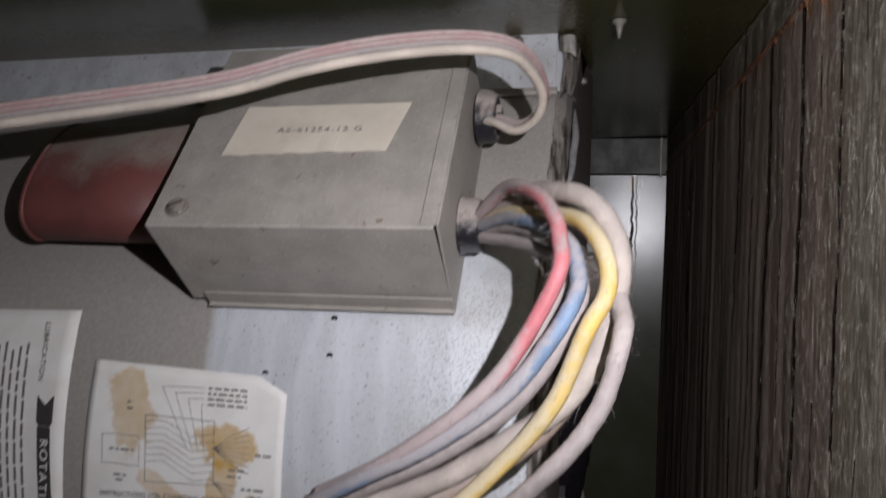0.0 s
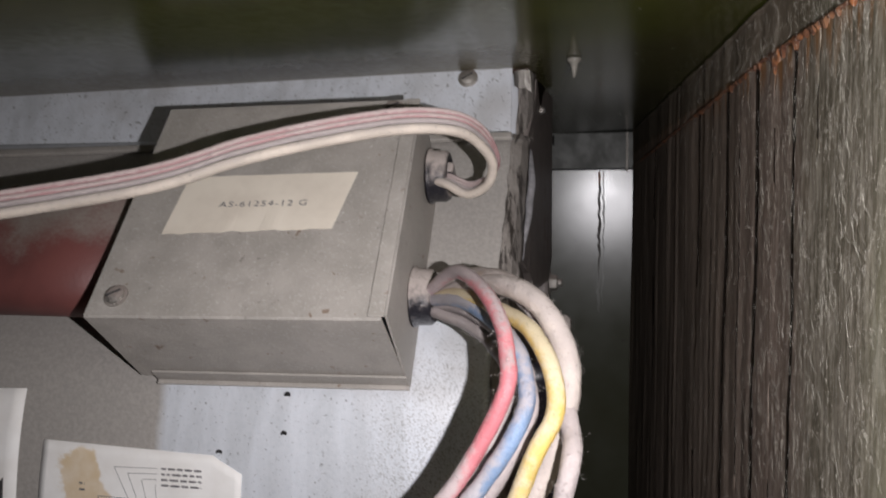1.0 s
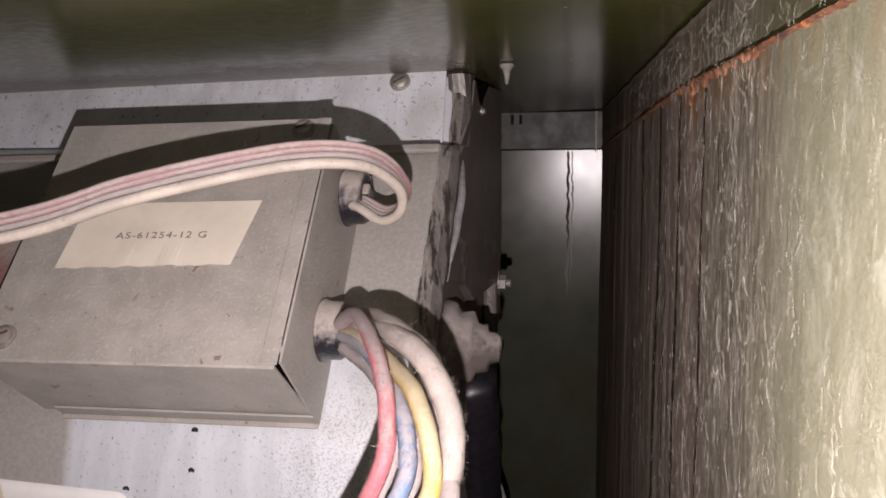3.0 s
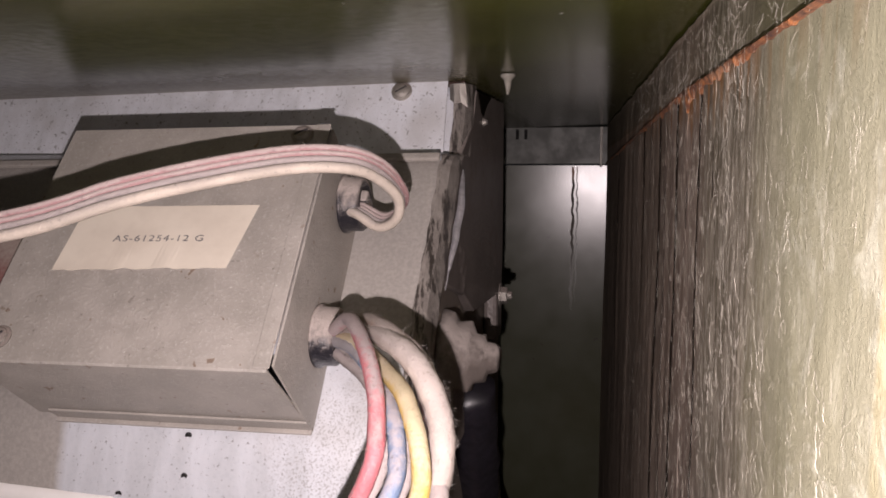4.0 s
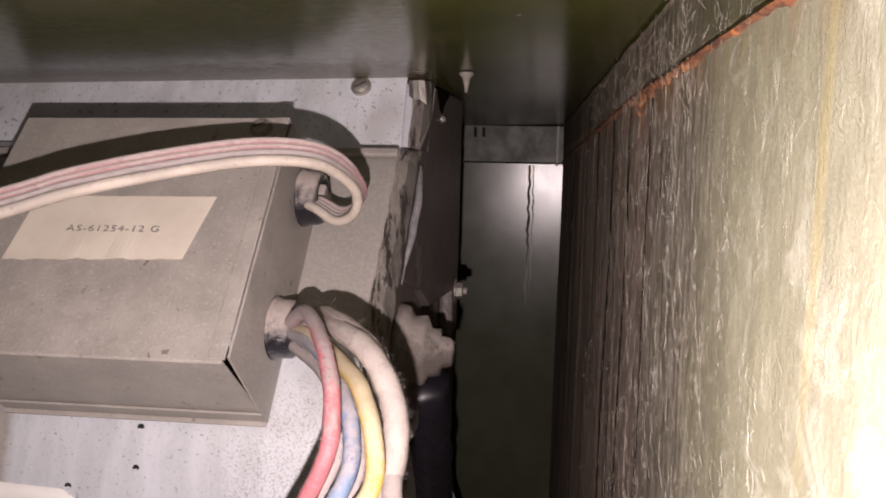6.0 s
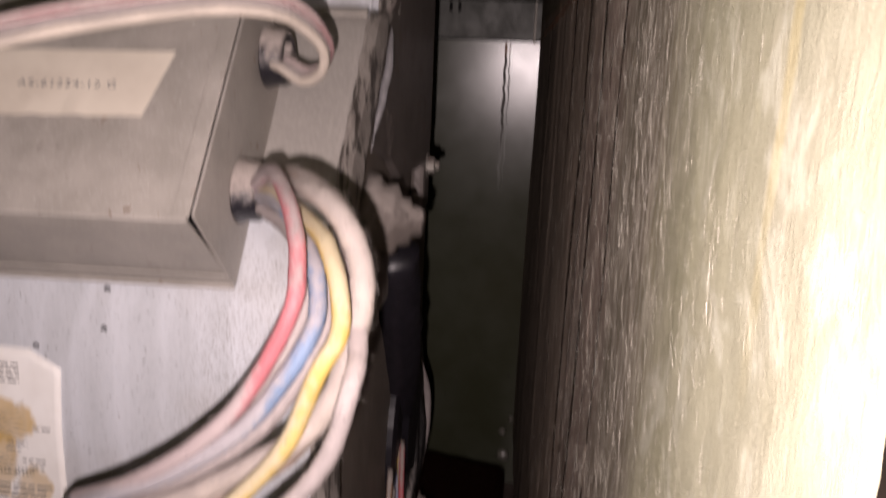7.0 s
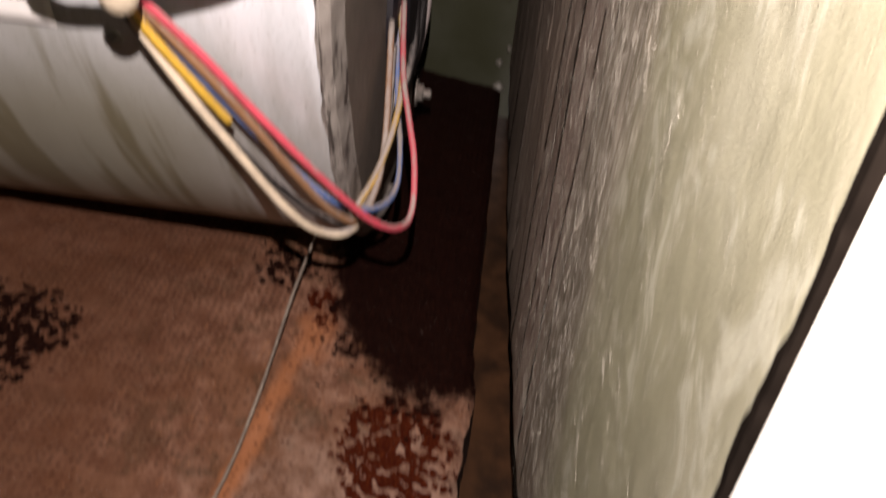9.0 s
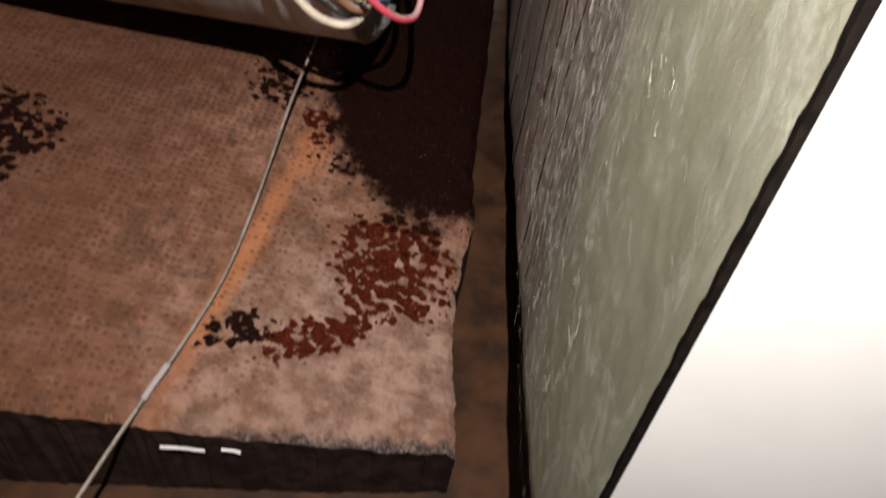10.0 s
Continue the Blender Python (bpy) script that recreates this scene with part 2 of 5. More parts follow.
    n.bump(n.math("ADD", n.math("MULTIPLY", cloud, 0.4), n.math("ADD", strand, n.math("MULTIPLY", hair, 0.15))), 0.40, 0.0008)
    return n.done(tone, 0.95, 0.0, 0.1)


def rusty_steel():
    n = Nodes("rusty_steel")
    a, b = n.noise(160, 5, 0.7), n.noise(30, 3)
    tone = n.mix(n.ramp(a, 0.36, 0.66), (0.065, 0.024, 0.011), (0.27, 0.095, 0.028))
    tone = n.mix(n.math("MULTIPLY", n.ramp(b, 0.45, 0.65), 0.5), tone, (0.16, 0.10, 0.06))
    n.bump(a, 1.0, 0.002)
    return n.done(tone, 0.9)


def rusty_coil():
    n = Nodes("rusty_coil_face")
    weave = n.cells(205, (1.0, 1.0, 0.05), stray=0.35)
    fine, mid, big = n.noise(420, 4, 0.7), n.noise(70, 4, 0.65), n.noise(11, 3)
    tone = n.mix(n.ramp(mid, 0.35, 0.68), (0.165, 0.075, 0.046), (0.33, 0.175, 0.115))
    dots = n.math("MULTIPLY", n.ramp(weave, 0.18, 0.40, 1.0, 0.0), n.ramp(n.noise(30, 3), 0.30, 0.55))
    tone = n.mix(n.math("MULTIPLY", n.ramp(big, 0.45, 0.60), 0.55), tone, (0.17, 0.075, 0.036))
    blotch = n.ramp(n.noise(38, 5, 0.7), 0.52, 0.64)
    tone = n.mix(n.math("MULTIPLY", blotch, 0.65), tone, (0.095, 0.058, 0.034))
    tone = n.mix(n.math("MULTIPLY", n.ramp(n.noise(130, 4, 0.7), 0.60, 0.68), 0.6), tone, (0.42, 0.19, 0.095))
    tone = n.mix(n.math("MULTIPLY", n.ramp(fine, 0.60, 0.72), 0.5), tone, (0.42, 0.30, 0.24))
    grain = n.math("ADD", n.math("MULTIPLY", n.noise(190, 4, 0.7), 0.6), n.math("ADD", n.math("MULTIPLY", n.noise(48, 3, 0.6), 0.6), -0.1))
    # paler, greyer scale on the corner beyond the tube
    pale = n.blot(0.02, 0.245, 0.085, 0.085, 20, 2.0, n.noise(26, 5, 0.7), soft=0.45)
    tone = n.mix(n.math("MULTIPLY", pale, 0.6), tone, n.mix(n.ramp(mid, 0.35, 0.65), (0.22, 0.130, 0.092), (0.41, 0.275, 0.215)))
    # darker brown towards the left
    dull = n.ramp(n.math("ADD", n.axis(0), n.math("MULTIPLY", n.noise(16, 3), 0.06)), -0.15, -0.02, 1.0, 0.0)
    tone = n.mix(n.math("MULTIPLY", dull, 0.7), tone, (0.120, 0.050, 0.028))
    # bright rust beside the tube
    band = n.math("MAXIMUM", n.blot(-0.0645, 0.300, 0.0062, 0.095, -7, 1.6, n.noise(60, 4), soft=0.6), n.blot(-0.050, 0.392, 0.012, 0.022, 0, 1.8, n.noise(60, 4), soft=0.6))
    tone = n.mix(n.math("MULTIPLY", band, 0.62), tone, (0.50, 0.19, 0.080))
    tone = n.mix(n.math("MULTIPLY", dots, 0.60), tone, (0.070, 0.030, 0.018))
    # wet stains
    dot = n.math("ADD", n.math("MULTIPLY", n.cells(165), 0.6), n.math("MULTIPLY", n.math("SUBTRACT", n.noise(230, 3, 0.6), 0.28), 0.8))

    def cluster(cx, cy, rx, ry, turn, full):
        """Round dots that run together towards the middle."""
        here = n.blot(cx, cy, rx, ry, turn, 1.0, n.noise(48, 3, 0.6), soft=0.55)
        edge = n.math("MULTIPLY", here, full)
        return n.ramp(n.math("SUBTRACT", dot, edge), -0.04, 0.03, 1.0, 0.0)

    red = n.math("MAXIMUM", cluster(0.020, 0.316, 0.042, 0.046, 0, 0.62), cluster(-0.010, 0.252, 0.038, 0.014, 28, 0.64))
    red = n.math("MAXIMUM", red, cluster(-0.050, 0.420, 0.015, 0.028, 10, 0.58))
    tone = n.mix(red, tone, n.mix(n.ramp(fine, 0.4, 0.7), (0.045, 0.007, 0.003), (0.105, 0.021, 0.007)))
    wet = n.math("MAXIMUM", n.blot(0.030, 0.505, 0.084, 0.150, 0, 0.5, grain), n.blot(0.030, 0.690, 0.120, 0.190, 0, 0.5, grain))
    for spot in ((0.030, 0.500, 0.092, 0.160, 0, 0.62), (-0.086, 0.450, 0.028, 0.026, 0, 0.54), (-0.232, 0.335, 0.042, 0.044, 0, 0.60), (-0.054, 0.243, 0.022, 0.013, 40, 0.60)):
        wet = n.math("MAXIMUM", wet, cluster(*spot))
    tone = n.mix(wet, tone, n.mix(n.ramp(fine, 0.45, 0.7), (0.010, 0.0034, 0.0024), (0.026, 0.008, 0.005)))
    # glints painted on the scale as pale flecks
    glint = n.math("MULTIPLY", n.ramp(n.noise(1100, 2, 0.6), 0.70, 0.74), n.ramp(n.noise(60, 3), 0.42, 0.6))
    tone = n.mix(n.math("MULTIPLY", glint, 0.8), tone, (0.62, 0.55, 0.50))
    # charcoal fraying along the front lip
    lip = n.math("ADD", n.axis(1), n.math("ADD", n.math("MULTIPLY", n.axis(0), -0.18), n.math("MULTIPLY", n.math("SUBTRACT", n.noise(150, 4, 0.7), 0.5), 0.020)))
    lip = n.math("MULTIPLY", n.ramp(lip, 0.1890, 0.1975, 1.0, 0.0), n.ramp(n.axis(0), -0.08, -0.03))
    tone = n.mix(n.math("MULTIPLY", lip, 0.85), tone, n.mix(n.ramp(fine, 0.45, 0.7), (0.022, 0.018, 0.018), (0.20, 0.19, 0.18)))
    n.bump(n.math("ADD", n.math("MULTIPLY", weave, 0.8), n.math("ADD", fine, mid)), 0.9, 0.0016)
    damp = n.math("MAXIMUM", wet, red)
    return n.done(tone, n.ramp(damp, 0, 1, 0.9, 0.6), 0.0, 0.03)


def stained_paper(name, stains, light=(0.84, 0.82, 0.79), dark=(0.76, 0.73, 0.69)):
    n = Nodes(name)
    fine, soft = n.noise(800, 3), n.noise(40, 4)
    tone = n.mix(n.ramp(soft, 0.35, 0.7), light, dark)
    if stains:
        grain = n.noise(70, 4, 0.6)
        for cx, cz, rx, rz, turn, force in stains:
            spot = n.blot(cx, cz, rx, rz, turn, 2.0, grain, (0, 2), 0.14)
            rim = n.math("MULTIPLY", spot, n.ramp(soft, 0.3, 0.7, 0.6, 1.0))
            tone = n.mix(n.math("MULTIPLY", rim, min(1.0, force * 1.2)), tone, (0.52, 0.31, 0.05))
    n.bump(n.math("ADD", soft, n.math("MULTIPLY", fine, 0.2)), 0.3, 0.0008)
    return n.done(tone, 0.75)


def red_can():
    n = Nodes("red_primer")
    fine, soft = n.noise(600, 4), n.noise(25, 4)
    lie = n.math("ADD", n.up(), n.math("MULTIPLY", n.math("SUBTRACT", n.math("ADD", soft, n.math("MULTIPLY", fine, 0.3)), 0.65), 0.9))
    red = n.mix(n.ramp(soft, 0.35, 0.7), (0.16, 0.055, 0.048), (0.115, 0.042, 0.038))
    n.bump(fine, 0.3, 0.0004)
    return n.done(n.mix(n.ramp(lie, 0.42, 0.85), red, (0.25, 0.22, 0.19)), 0.5)


def plain(name, colour, rough, metal=0.0, wear=0.25, scale=120.0, specular=None):
    n = Nodes(name)
    a = n.noise(scale, 4)
    n.bump(a, 0.25, 0.0005)
    tone = n.mix(n.ramp(a, 0.3, 0.7), colour, tuple(c * (1 - wear) for c in colour))
    return n.done(tone, n.ramp(a, 0.3, 0.7, rough, min(1.0, rough + 0.15)), metal, specular)


GALV = galvanised("galvanised_sheet", 1.0)
# same sheet, its colour raised to paint in the top flange's metallic shine
SHINY_GALV = galvanised("shine_painted_galv", 1.2)
PAINT = grey_paint()
OLIVE = olive_paint("olive_paint", (0.080, 0.086, 0.018), (0.046, 0.049, 0.011), 0.14)
BACK = back_sheet()
BAND = plain("dull_band", (0.145, 0.148, 0.130), 0.42, 0.0, 0.3, 60)
FELT = insulation_felt()
RUST = rusty_steel()
RUST_DARK = plain("dark_rust", (0.075, 0.04, 0.03), 0.9, 0.0, 0.6, 300)
COIL = rusty_coil()
PAN = plain("wet_rusty_pan", (0.100, 0.046, 0.022), 0.38, 0.0, 0.7, 32)
FIN = plain("blackened_fins", (0.040, 0.022, 0.016), 0.9, 0.0, 0.6, 90, 0.1)
SHEET = plain("dark_sheet", (0.12, 0.11, 0.095), 0.6, 0.3, 0.4, 40)
WHITE = plain("white_paint", (0.86, 0.82, 0.75), 0.5, 0.0, 0.1, 20)
# black for the cut edge, and painted in as shade inside cracks and a hole
CRACK = plain("shade_and_edge_black", (0.012, 0.009, 0.007), 1.0, 0.0, 0.4, 200, 0.02)
BLACK = plain("hole_and_slot_black", (0.02, 0.018, 0.017), 0.8, 0.0, 0.4, 200)
FIBRE = plain("glass_fibre", (0.60, 0.56, 0.48), 0.5, 0.0, 0.3, 60)
LINT = plain("grey_lint", (0.55, 0.50, 0.47), 0.9, 0.0, 0.2, 60)
INK = plain("black_ink", (0.05, 0.045, 0.045), 0.7, 0.0, 0.2)
INK_FADED = plain("faded_ink", (0.20, 0.19, 0.19), 0.7, 0.0, 0.3)
LABEL = stained_paper("cream_label", (), (0.70, 0.63, 0.53), (0.62, 0.55, 0.46))
PAPER = stained_paper("stained_paper", ((-0.214, 0.222, 0.012, 0.022, 12, 0.55), (-0.163, 0.208, 0.014, 0.010, 0, 0.75), (-0.166, 0.186, 0.007, 0.016, -12, 0.65), (-0.195, 0.182, 0.016, 0.006, -35, 0.45), (-0.152, 0.170, 0.008, 0.014, -20, 0.55)))
NOTICE = stained_paper("notice_paper", ())
BOLT = dusty("dusty_bolt", (0.42, 0.39, 0.35), 0.45, 0.35, 400, 0.7)
BUSH = dusty("dusty_black_plastic", (0.018, 0.017, 0.022), 0.28, 0.62, 300)
DARK = dusty("dark_dusty_steel", (0.17, 0.145, 0.132), 0.42, 0.5, 120, 0.15, (0.26, 0.22, 0.20))
SIDE = dusty("dirty_side_sheet", (0.17, 0.14, 0.115), 0.6, 0.5, 160, 0.0, (0.29, 0.25, 0.215))
HUB = dusty("dusty_hub", (0.15, 0.125, 0.11), 0.7, 0.62, 260, 0.0, (0.30, 0.26, 0.235))
CAN = red_can()


def grimy_seam():
    n = Nodes("grimy_seam")
    fine, mid = n.noise(420, 5, 0.7), n.noise(60, 4, 0.65)
    tone = n.mix(n.ramp(mid, 0.35, 0.65), (0.21, 0.185, 0.165), (0.31, 0.28, 0.25))
    streak = n.ramp(n.noise(330, 5, 0.75, (1.0, 0.25, 0.07)), 0.50, 0.58)
    tone = n.mix(n.math("MULTIPLY", streak, 0.85), tone, (0.022, 0.017, 0.014))
    tone = n.mix(n.math("MULTIPLY", n.ramp(fine, 0.58, 0.70), 0.5), tone, (0.42, 0.38, 0.33))
    n.bump(n.math("ADD", fine, mid), 0.8, 0.0012)
    return n.done(tone, n.ramp(streak, 0, 1, 0.75, 0.4))


SOOT = plain("sooty_black", (0.016, 0.014, 0.019), 0.38, 0.0, 0.5, 160)
FOIL = plain("bright_foil", (0.62, 0.60, 0.62), 0.35, 0.6, 0.35, 260)
SEAM = grimy_seam()
WIRE = {
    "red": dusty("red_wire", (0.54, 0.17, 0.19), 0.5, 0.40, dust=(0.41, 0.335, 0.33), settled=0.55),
    "pink": dusty("pink_wire", (0.38, 0.22, 0.22), 0.6, 0.78, dust=(0.46, 0.37, 0.35)),
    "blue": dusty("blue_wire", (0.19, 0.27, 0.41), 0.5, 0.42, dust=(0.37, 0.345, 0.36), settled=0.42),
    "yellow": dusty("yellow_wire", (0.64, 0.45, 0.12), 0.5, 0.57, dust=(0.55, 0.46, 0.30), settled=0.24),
    "ivory": dusty("ivory_wire", (0.60, 0.52, 0.44), 0.6, 0.55, dust=(0.47, 0.41, 0.365)),
    "white": dusty("white_wire", (0.50, 0.43, 0.38), 0.6, 0.60, dust=(0.41, 0.355, 0.325)),
    "tan": dusty("tan_wire", (0.43, 0.33, 0.27), 0.55, 0.55, dust=(0.39, 0.33, 0.30)),
    "grey": dusty("grey_wire", (0.34, 0.295, 0.285), 0.6, 0.72, dust=(0.40, 0.345, 0.33)),
    "cream": dusty("cream_wire", (0.74, 0.62, 0.46), 0.45, 0.30),
    "crimson": dusty("crimson_wire", (0.62, 0.075, 0.11), 0.45, 0.26),
    "brown": dusty("brown_wire", (0.27, 0.14, 0.07), 0.5, 0.4),
    "cobalt": dusty("cobalt_wire", (0.10, 0.18, 0.42), 0.45, 0.32),
    "black": dusty("black_wire", (0.02, 0.018, 0.018), 0.45, 0.3),
    "orange": dusty("orange_wire", (0.66, 0.40, 0.05), 0.45, 0.34),
}


# ---- mesh helpers ----
def mesh_of(name, verts, faces, smooth=False):
    me = bpy.data.meshes.new(name)
    me.from_pydata([tuple(map(float, v)) for v in verts], [], faces)
    me.update()
    bm = bmesh.new()
    bm.from_mesh(me)
    bmesh.ops.recalc_face_normals(bm, faces=bm.faces)
    bm.to_mesh(me)
    bm.free()
    if smooth:
        me.shade_smooth()
    return me


def place(name, me, material, parent=None, label=""):
    """One mesh object in world coordinates, under a thing or a part."""
    ob = new(name, me)
    me.materials.clear()
    me.materials.append(material)
    if parent:
        ob.parent = parent
        base = Vector(parent.get("base", (0, 0, 0)))
        ob.matrix_parent_inverse = Matrix.Translation(-base)
    if label:
        ob["label"] = label
    return ob


def part(name, bm, material, parent=None, label="", smooth=False):
    me = bpy.data.meshes.new(name)
    bmesh.ops.recalc_face_normals(bm, faces=bm.faces)
    bm.to_mesh(me)
    bm.free()
    if smooth:
        me.shade_smooth()
    return place(name, me, material, parent, label)


def thing(name, base, label, category, group="", kind=""):
    ob = new(name)
    ob.location = base
    ob.empty_display_size = 0.02
    ob["base"] = base
    return tagged(ob, label, category, group, kind)


def slab(lo, hi, bevel=0.0, segments=2, m=None):
    bm = bmesh.new()
    size = [b - a for a, b in zip(lo, hi)]
    mid = [(a + b) / 2 for a, b in zip(lo, hi)]
    bmesh.ops.create_cube(bm, size=1.0, matrix=Matrix.Translation(mid) @ Matrix.Diagonal((*size, 1)))
    if bevel:
        bmesh.ops.bevel(bm, geom=bm.edges[:], offset=bevel, segments=segments, affect="EDGES", profile=0.5)
    if m is not None:
        bm.transform(m)
    return bm


def join(*bms):
    out = bms[0]
    for other in bms[1:]:
        me = bpy.data.meshes.new("tmp")
        other.to_mesh(me)
        other.free()
        out.from_mesh(me)
        bpy.data.meshes.remove(me)
    return out


def lathe(rings, axis_pose, n=24):
    """A body of rings (distance along the axis, radius) round local z."""
    verts, faces = [], []
    for z, r in rings:
        for i in range(n):
            a = 2 * math.pi * i / n
            verts.append(axis_pose @ Vector((r * math.cos(a), r * math.sin(a), z)))
    for k in range(len(rings) - 1):
        for i in range(n):
            j = (i + 1) % n
            faces.append((k * n + i, k * n + j, (k + 1) * n + j, (k + 1) * n + i))
    faces.append(tuple(range(n)))
    faces.append(tuple((len(rings) - 1) * n + i for i in range(n)))
    return verts, faces


def spline(points, per=10):
    """Points along a smooth curve through the given ones."""
    p = [Vector(q) for q in points]
    p = [2 * p[0] - p[1], *p, 2 * p[-1] - p[-2]]
    out = []
    for i in range(1, len(p) - 2):
        for k in range(per):
            t = k / per
            a, b, c, d = p[i - 1], p[i], p[i + 1], p[i + 2]
            out.append(0.5 * ((2 * b) + (c - a) * t + (2 * a - 5 * b + 4 * c - d) * t * t + (3 * b - a - 3 * c + d) * t ** 3))
    out.append(p[-2])
    return out


def frames_along(line):
    side, out = None, []
    for i, p in enumerate(line):
        way = (line[min(i + 1, len(line) - 1)] - line[max(i - 1, 0)]).normalized()
        if side is None:
            side = way.orthogonal().normalized()
        side = (side - way * side.dot(way)).normalized()
        out.append((p, side, way.cross(side)))
    return out


def tube(points, r, n=10, per=8, rough=0.0, seed=0.0, smoothed=True):
    line = spline(points, per) if smoothed else [Vector(q) for q in points]
    verts, faces = [], []
    for k, (p, a, b) in enumerate(frames_along(line)):
        for i in range(n):
            w = 2 * math.pi * i / n
            d = a * math.cos(w) + b * math.sin(w)
            q = r
            if rough:
                q *= 1 + 0.5 * rough * noise.noise((p + d * r) * 420 + Vector((seed, 0, 0))) + 0.5 * rough * noise.noise((p + d * r) * 130)
            verts.append(p + d * q)
        if k:
            for i in range(n):
                j = (i + 1) % n
                faces.append(((k - 1) * n + i, (k - 1) * n + j, k * n + j, k * n + i))
    faces += [tuple(range(n)), tuple(len(verts) - n + i for i in range(n))]
    return verts, faces


def strands(rows):
    """Hairs, each a list of points and a thickness, in one mesh."""
    verts, faces = [], []
    for pts, r in rows:
        start = len(verts)
        for k, (p, a, b) in enumerate(frames_along([Vector(q) for q in pts])):
            w = r * (1 - 0.6 * k / len(pts))
            verts += [p + a * w, p - a * w * 0.5 + b * w * 0.87, p - a * w * 0.5 - b * w * 0.87]
            if k:
                s = start + 3 * k
                for i in range(3):
                    j = (i + 1) % 3
                    faces.append((s - 3 + i, s - 3 + j, s + j, s + i))
    me = bpy.data.meshes.new("strands")
    me.from_pydata([tuple(v) for v in verts], [], faces)
    return me


# The slanting face of the blower: u along x, v up the slope, n out of it.
SLOPE = Matrix(((1, 0, 0, 0), (0, 0.638, -0.770, 0.312), (0, 0.770, 0.638, 0.277), (0, 0, 0, 1)))


def on_slope(u, v, n=0.0):
    return SLOPE @ Vector((u, v, n))


# The blower housing's outline, from the cabinet's top round its belly.
PROFILE = [tuple(q)[1:] for q in spline([(0, 0.4520, 0.432), (0, 0.4340, 0.3945), (0, 0.4290, 0.3905), (0, 0.4060, 0.3880), (0, 0.3757, 0.354), (0, 0.343, 0.3145), (0, 0.3135, 0.277), (0, 0.3045, 0.250), (0, 0.3005, 0.215), (0, 0.3015, 0.180), (0, 0.3065, 0.142), (0, 0.318, 0.105), (0, 0.335, 0.066), (0, 0.358, 0.028), (0, 0.3895, -0.006), (0, 0.430, -0.033), (0, 0.480, -0.049), (0, 0.560, -0.055)], 6)]


def wrap_y(z):
    """How far back the housing's sheet stands at the height z."""
    for (y0, z0), (y1, z1) in zip(PROFILE, PROFILE[1:]):
        if z1 <= z <= z0:
            return y0 + (y1 - y0) * (z0 - z) / max(1e-6, z0 - z1)
    return PROFILE[0][0]


# ---- the cabinet ----
TOP, REAR, FRONT = 0.4325, 0.936, 0.0800
SAG = Matrix.Translation((-0.02, 0, TOP)) @ Matrix.Rotation(radians(-1.2), 4, "Y") @ Matrix.Translation((0.02, 0, -TOP))


def felt_x(y):
    return 0.0985 - 0.036 * y


def strip_z(y):
    """The height of the rusted strip, which falls towards the back."""
    return 0.4109 - 0.034 * max(0.0, y - 0.32)


def build_cabinet():
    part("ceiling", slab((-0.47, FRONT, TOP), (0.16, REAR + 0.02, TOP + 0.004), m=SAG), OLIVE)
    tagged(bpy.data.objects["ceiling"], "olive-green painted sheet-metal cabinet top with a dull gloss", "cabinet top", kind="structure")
    back = part("wall_back", slab((-0.47, REAR, -0.22), (0.16, REAR + 0.004, 0.388)), BACK)
    tagged(back, "glossy grey-olive sheet-metal back with a rust run", "cabinet back", kind="structure")
    band = part("trim_back", slab((-0.47, REAR - 0.004, 0.3895), (0.16, REAR + 0.004, TOP), 0.0008), BAND)
    tagged(band, "folded grey sheet-metal band above the cabinet back", "metal band", kind="structure")
    for u in (0.016, 0.026):
        part("slot", slab((u - 0.056, REAR - 0.0052, 0.4185), (u - 0.0525, REAR - 0.0042, 0.4300)), BLACK, band)
    part("corner_bead", slab((0.0575, REAR - 0.007, 0.386), (0.0605, REAR - 0.0042, TOP), 0.0005), BOLT, band)
    side = part("wall_right", slab((0.128, FRONT, -0.22), (0.132, REAR, TOP)), SHEET)
    tagged(side, "dark sheet-metal cabinet side behind the insulation", "cabinet side", kind="structure")
    left = part("wall_left", slab((-0.474, FRONT, -0.22), (-0.47, REAR, TOP)), SHEET)
    tagged(left, "dark sheet-metal cabinet side", "cabinet side", kind="structure")
    jamb = part("trim_front", slab((0.0961, FRONT - 0.0016, -0.25), (0.55, FRONT - 0.0004, 0.62), 0.0003), WHITE)
    tagged(jamb, "cream-white painted metal flange beside the open cabinet front", "door flange", kind="structure")
    floor = part("floor", slab((-0.474, 0.02, -0.225), (0.132, REAR, -0.178)), PAN)
    tagged(floor, "dark brown rust-stained wet drain pan", "drain pan", kind="structure")
    part("lip", slab((-0.474, 0.010, -0.225), (0.132, 0.020, -0.140), 0.002), PAN, floor)


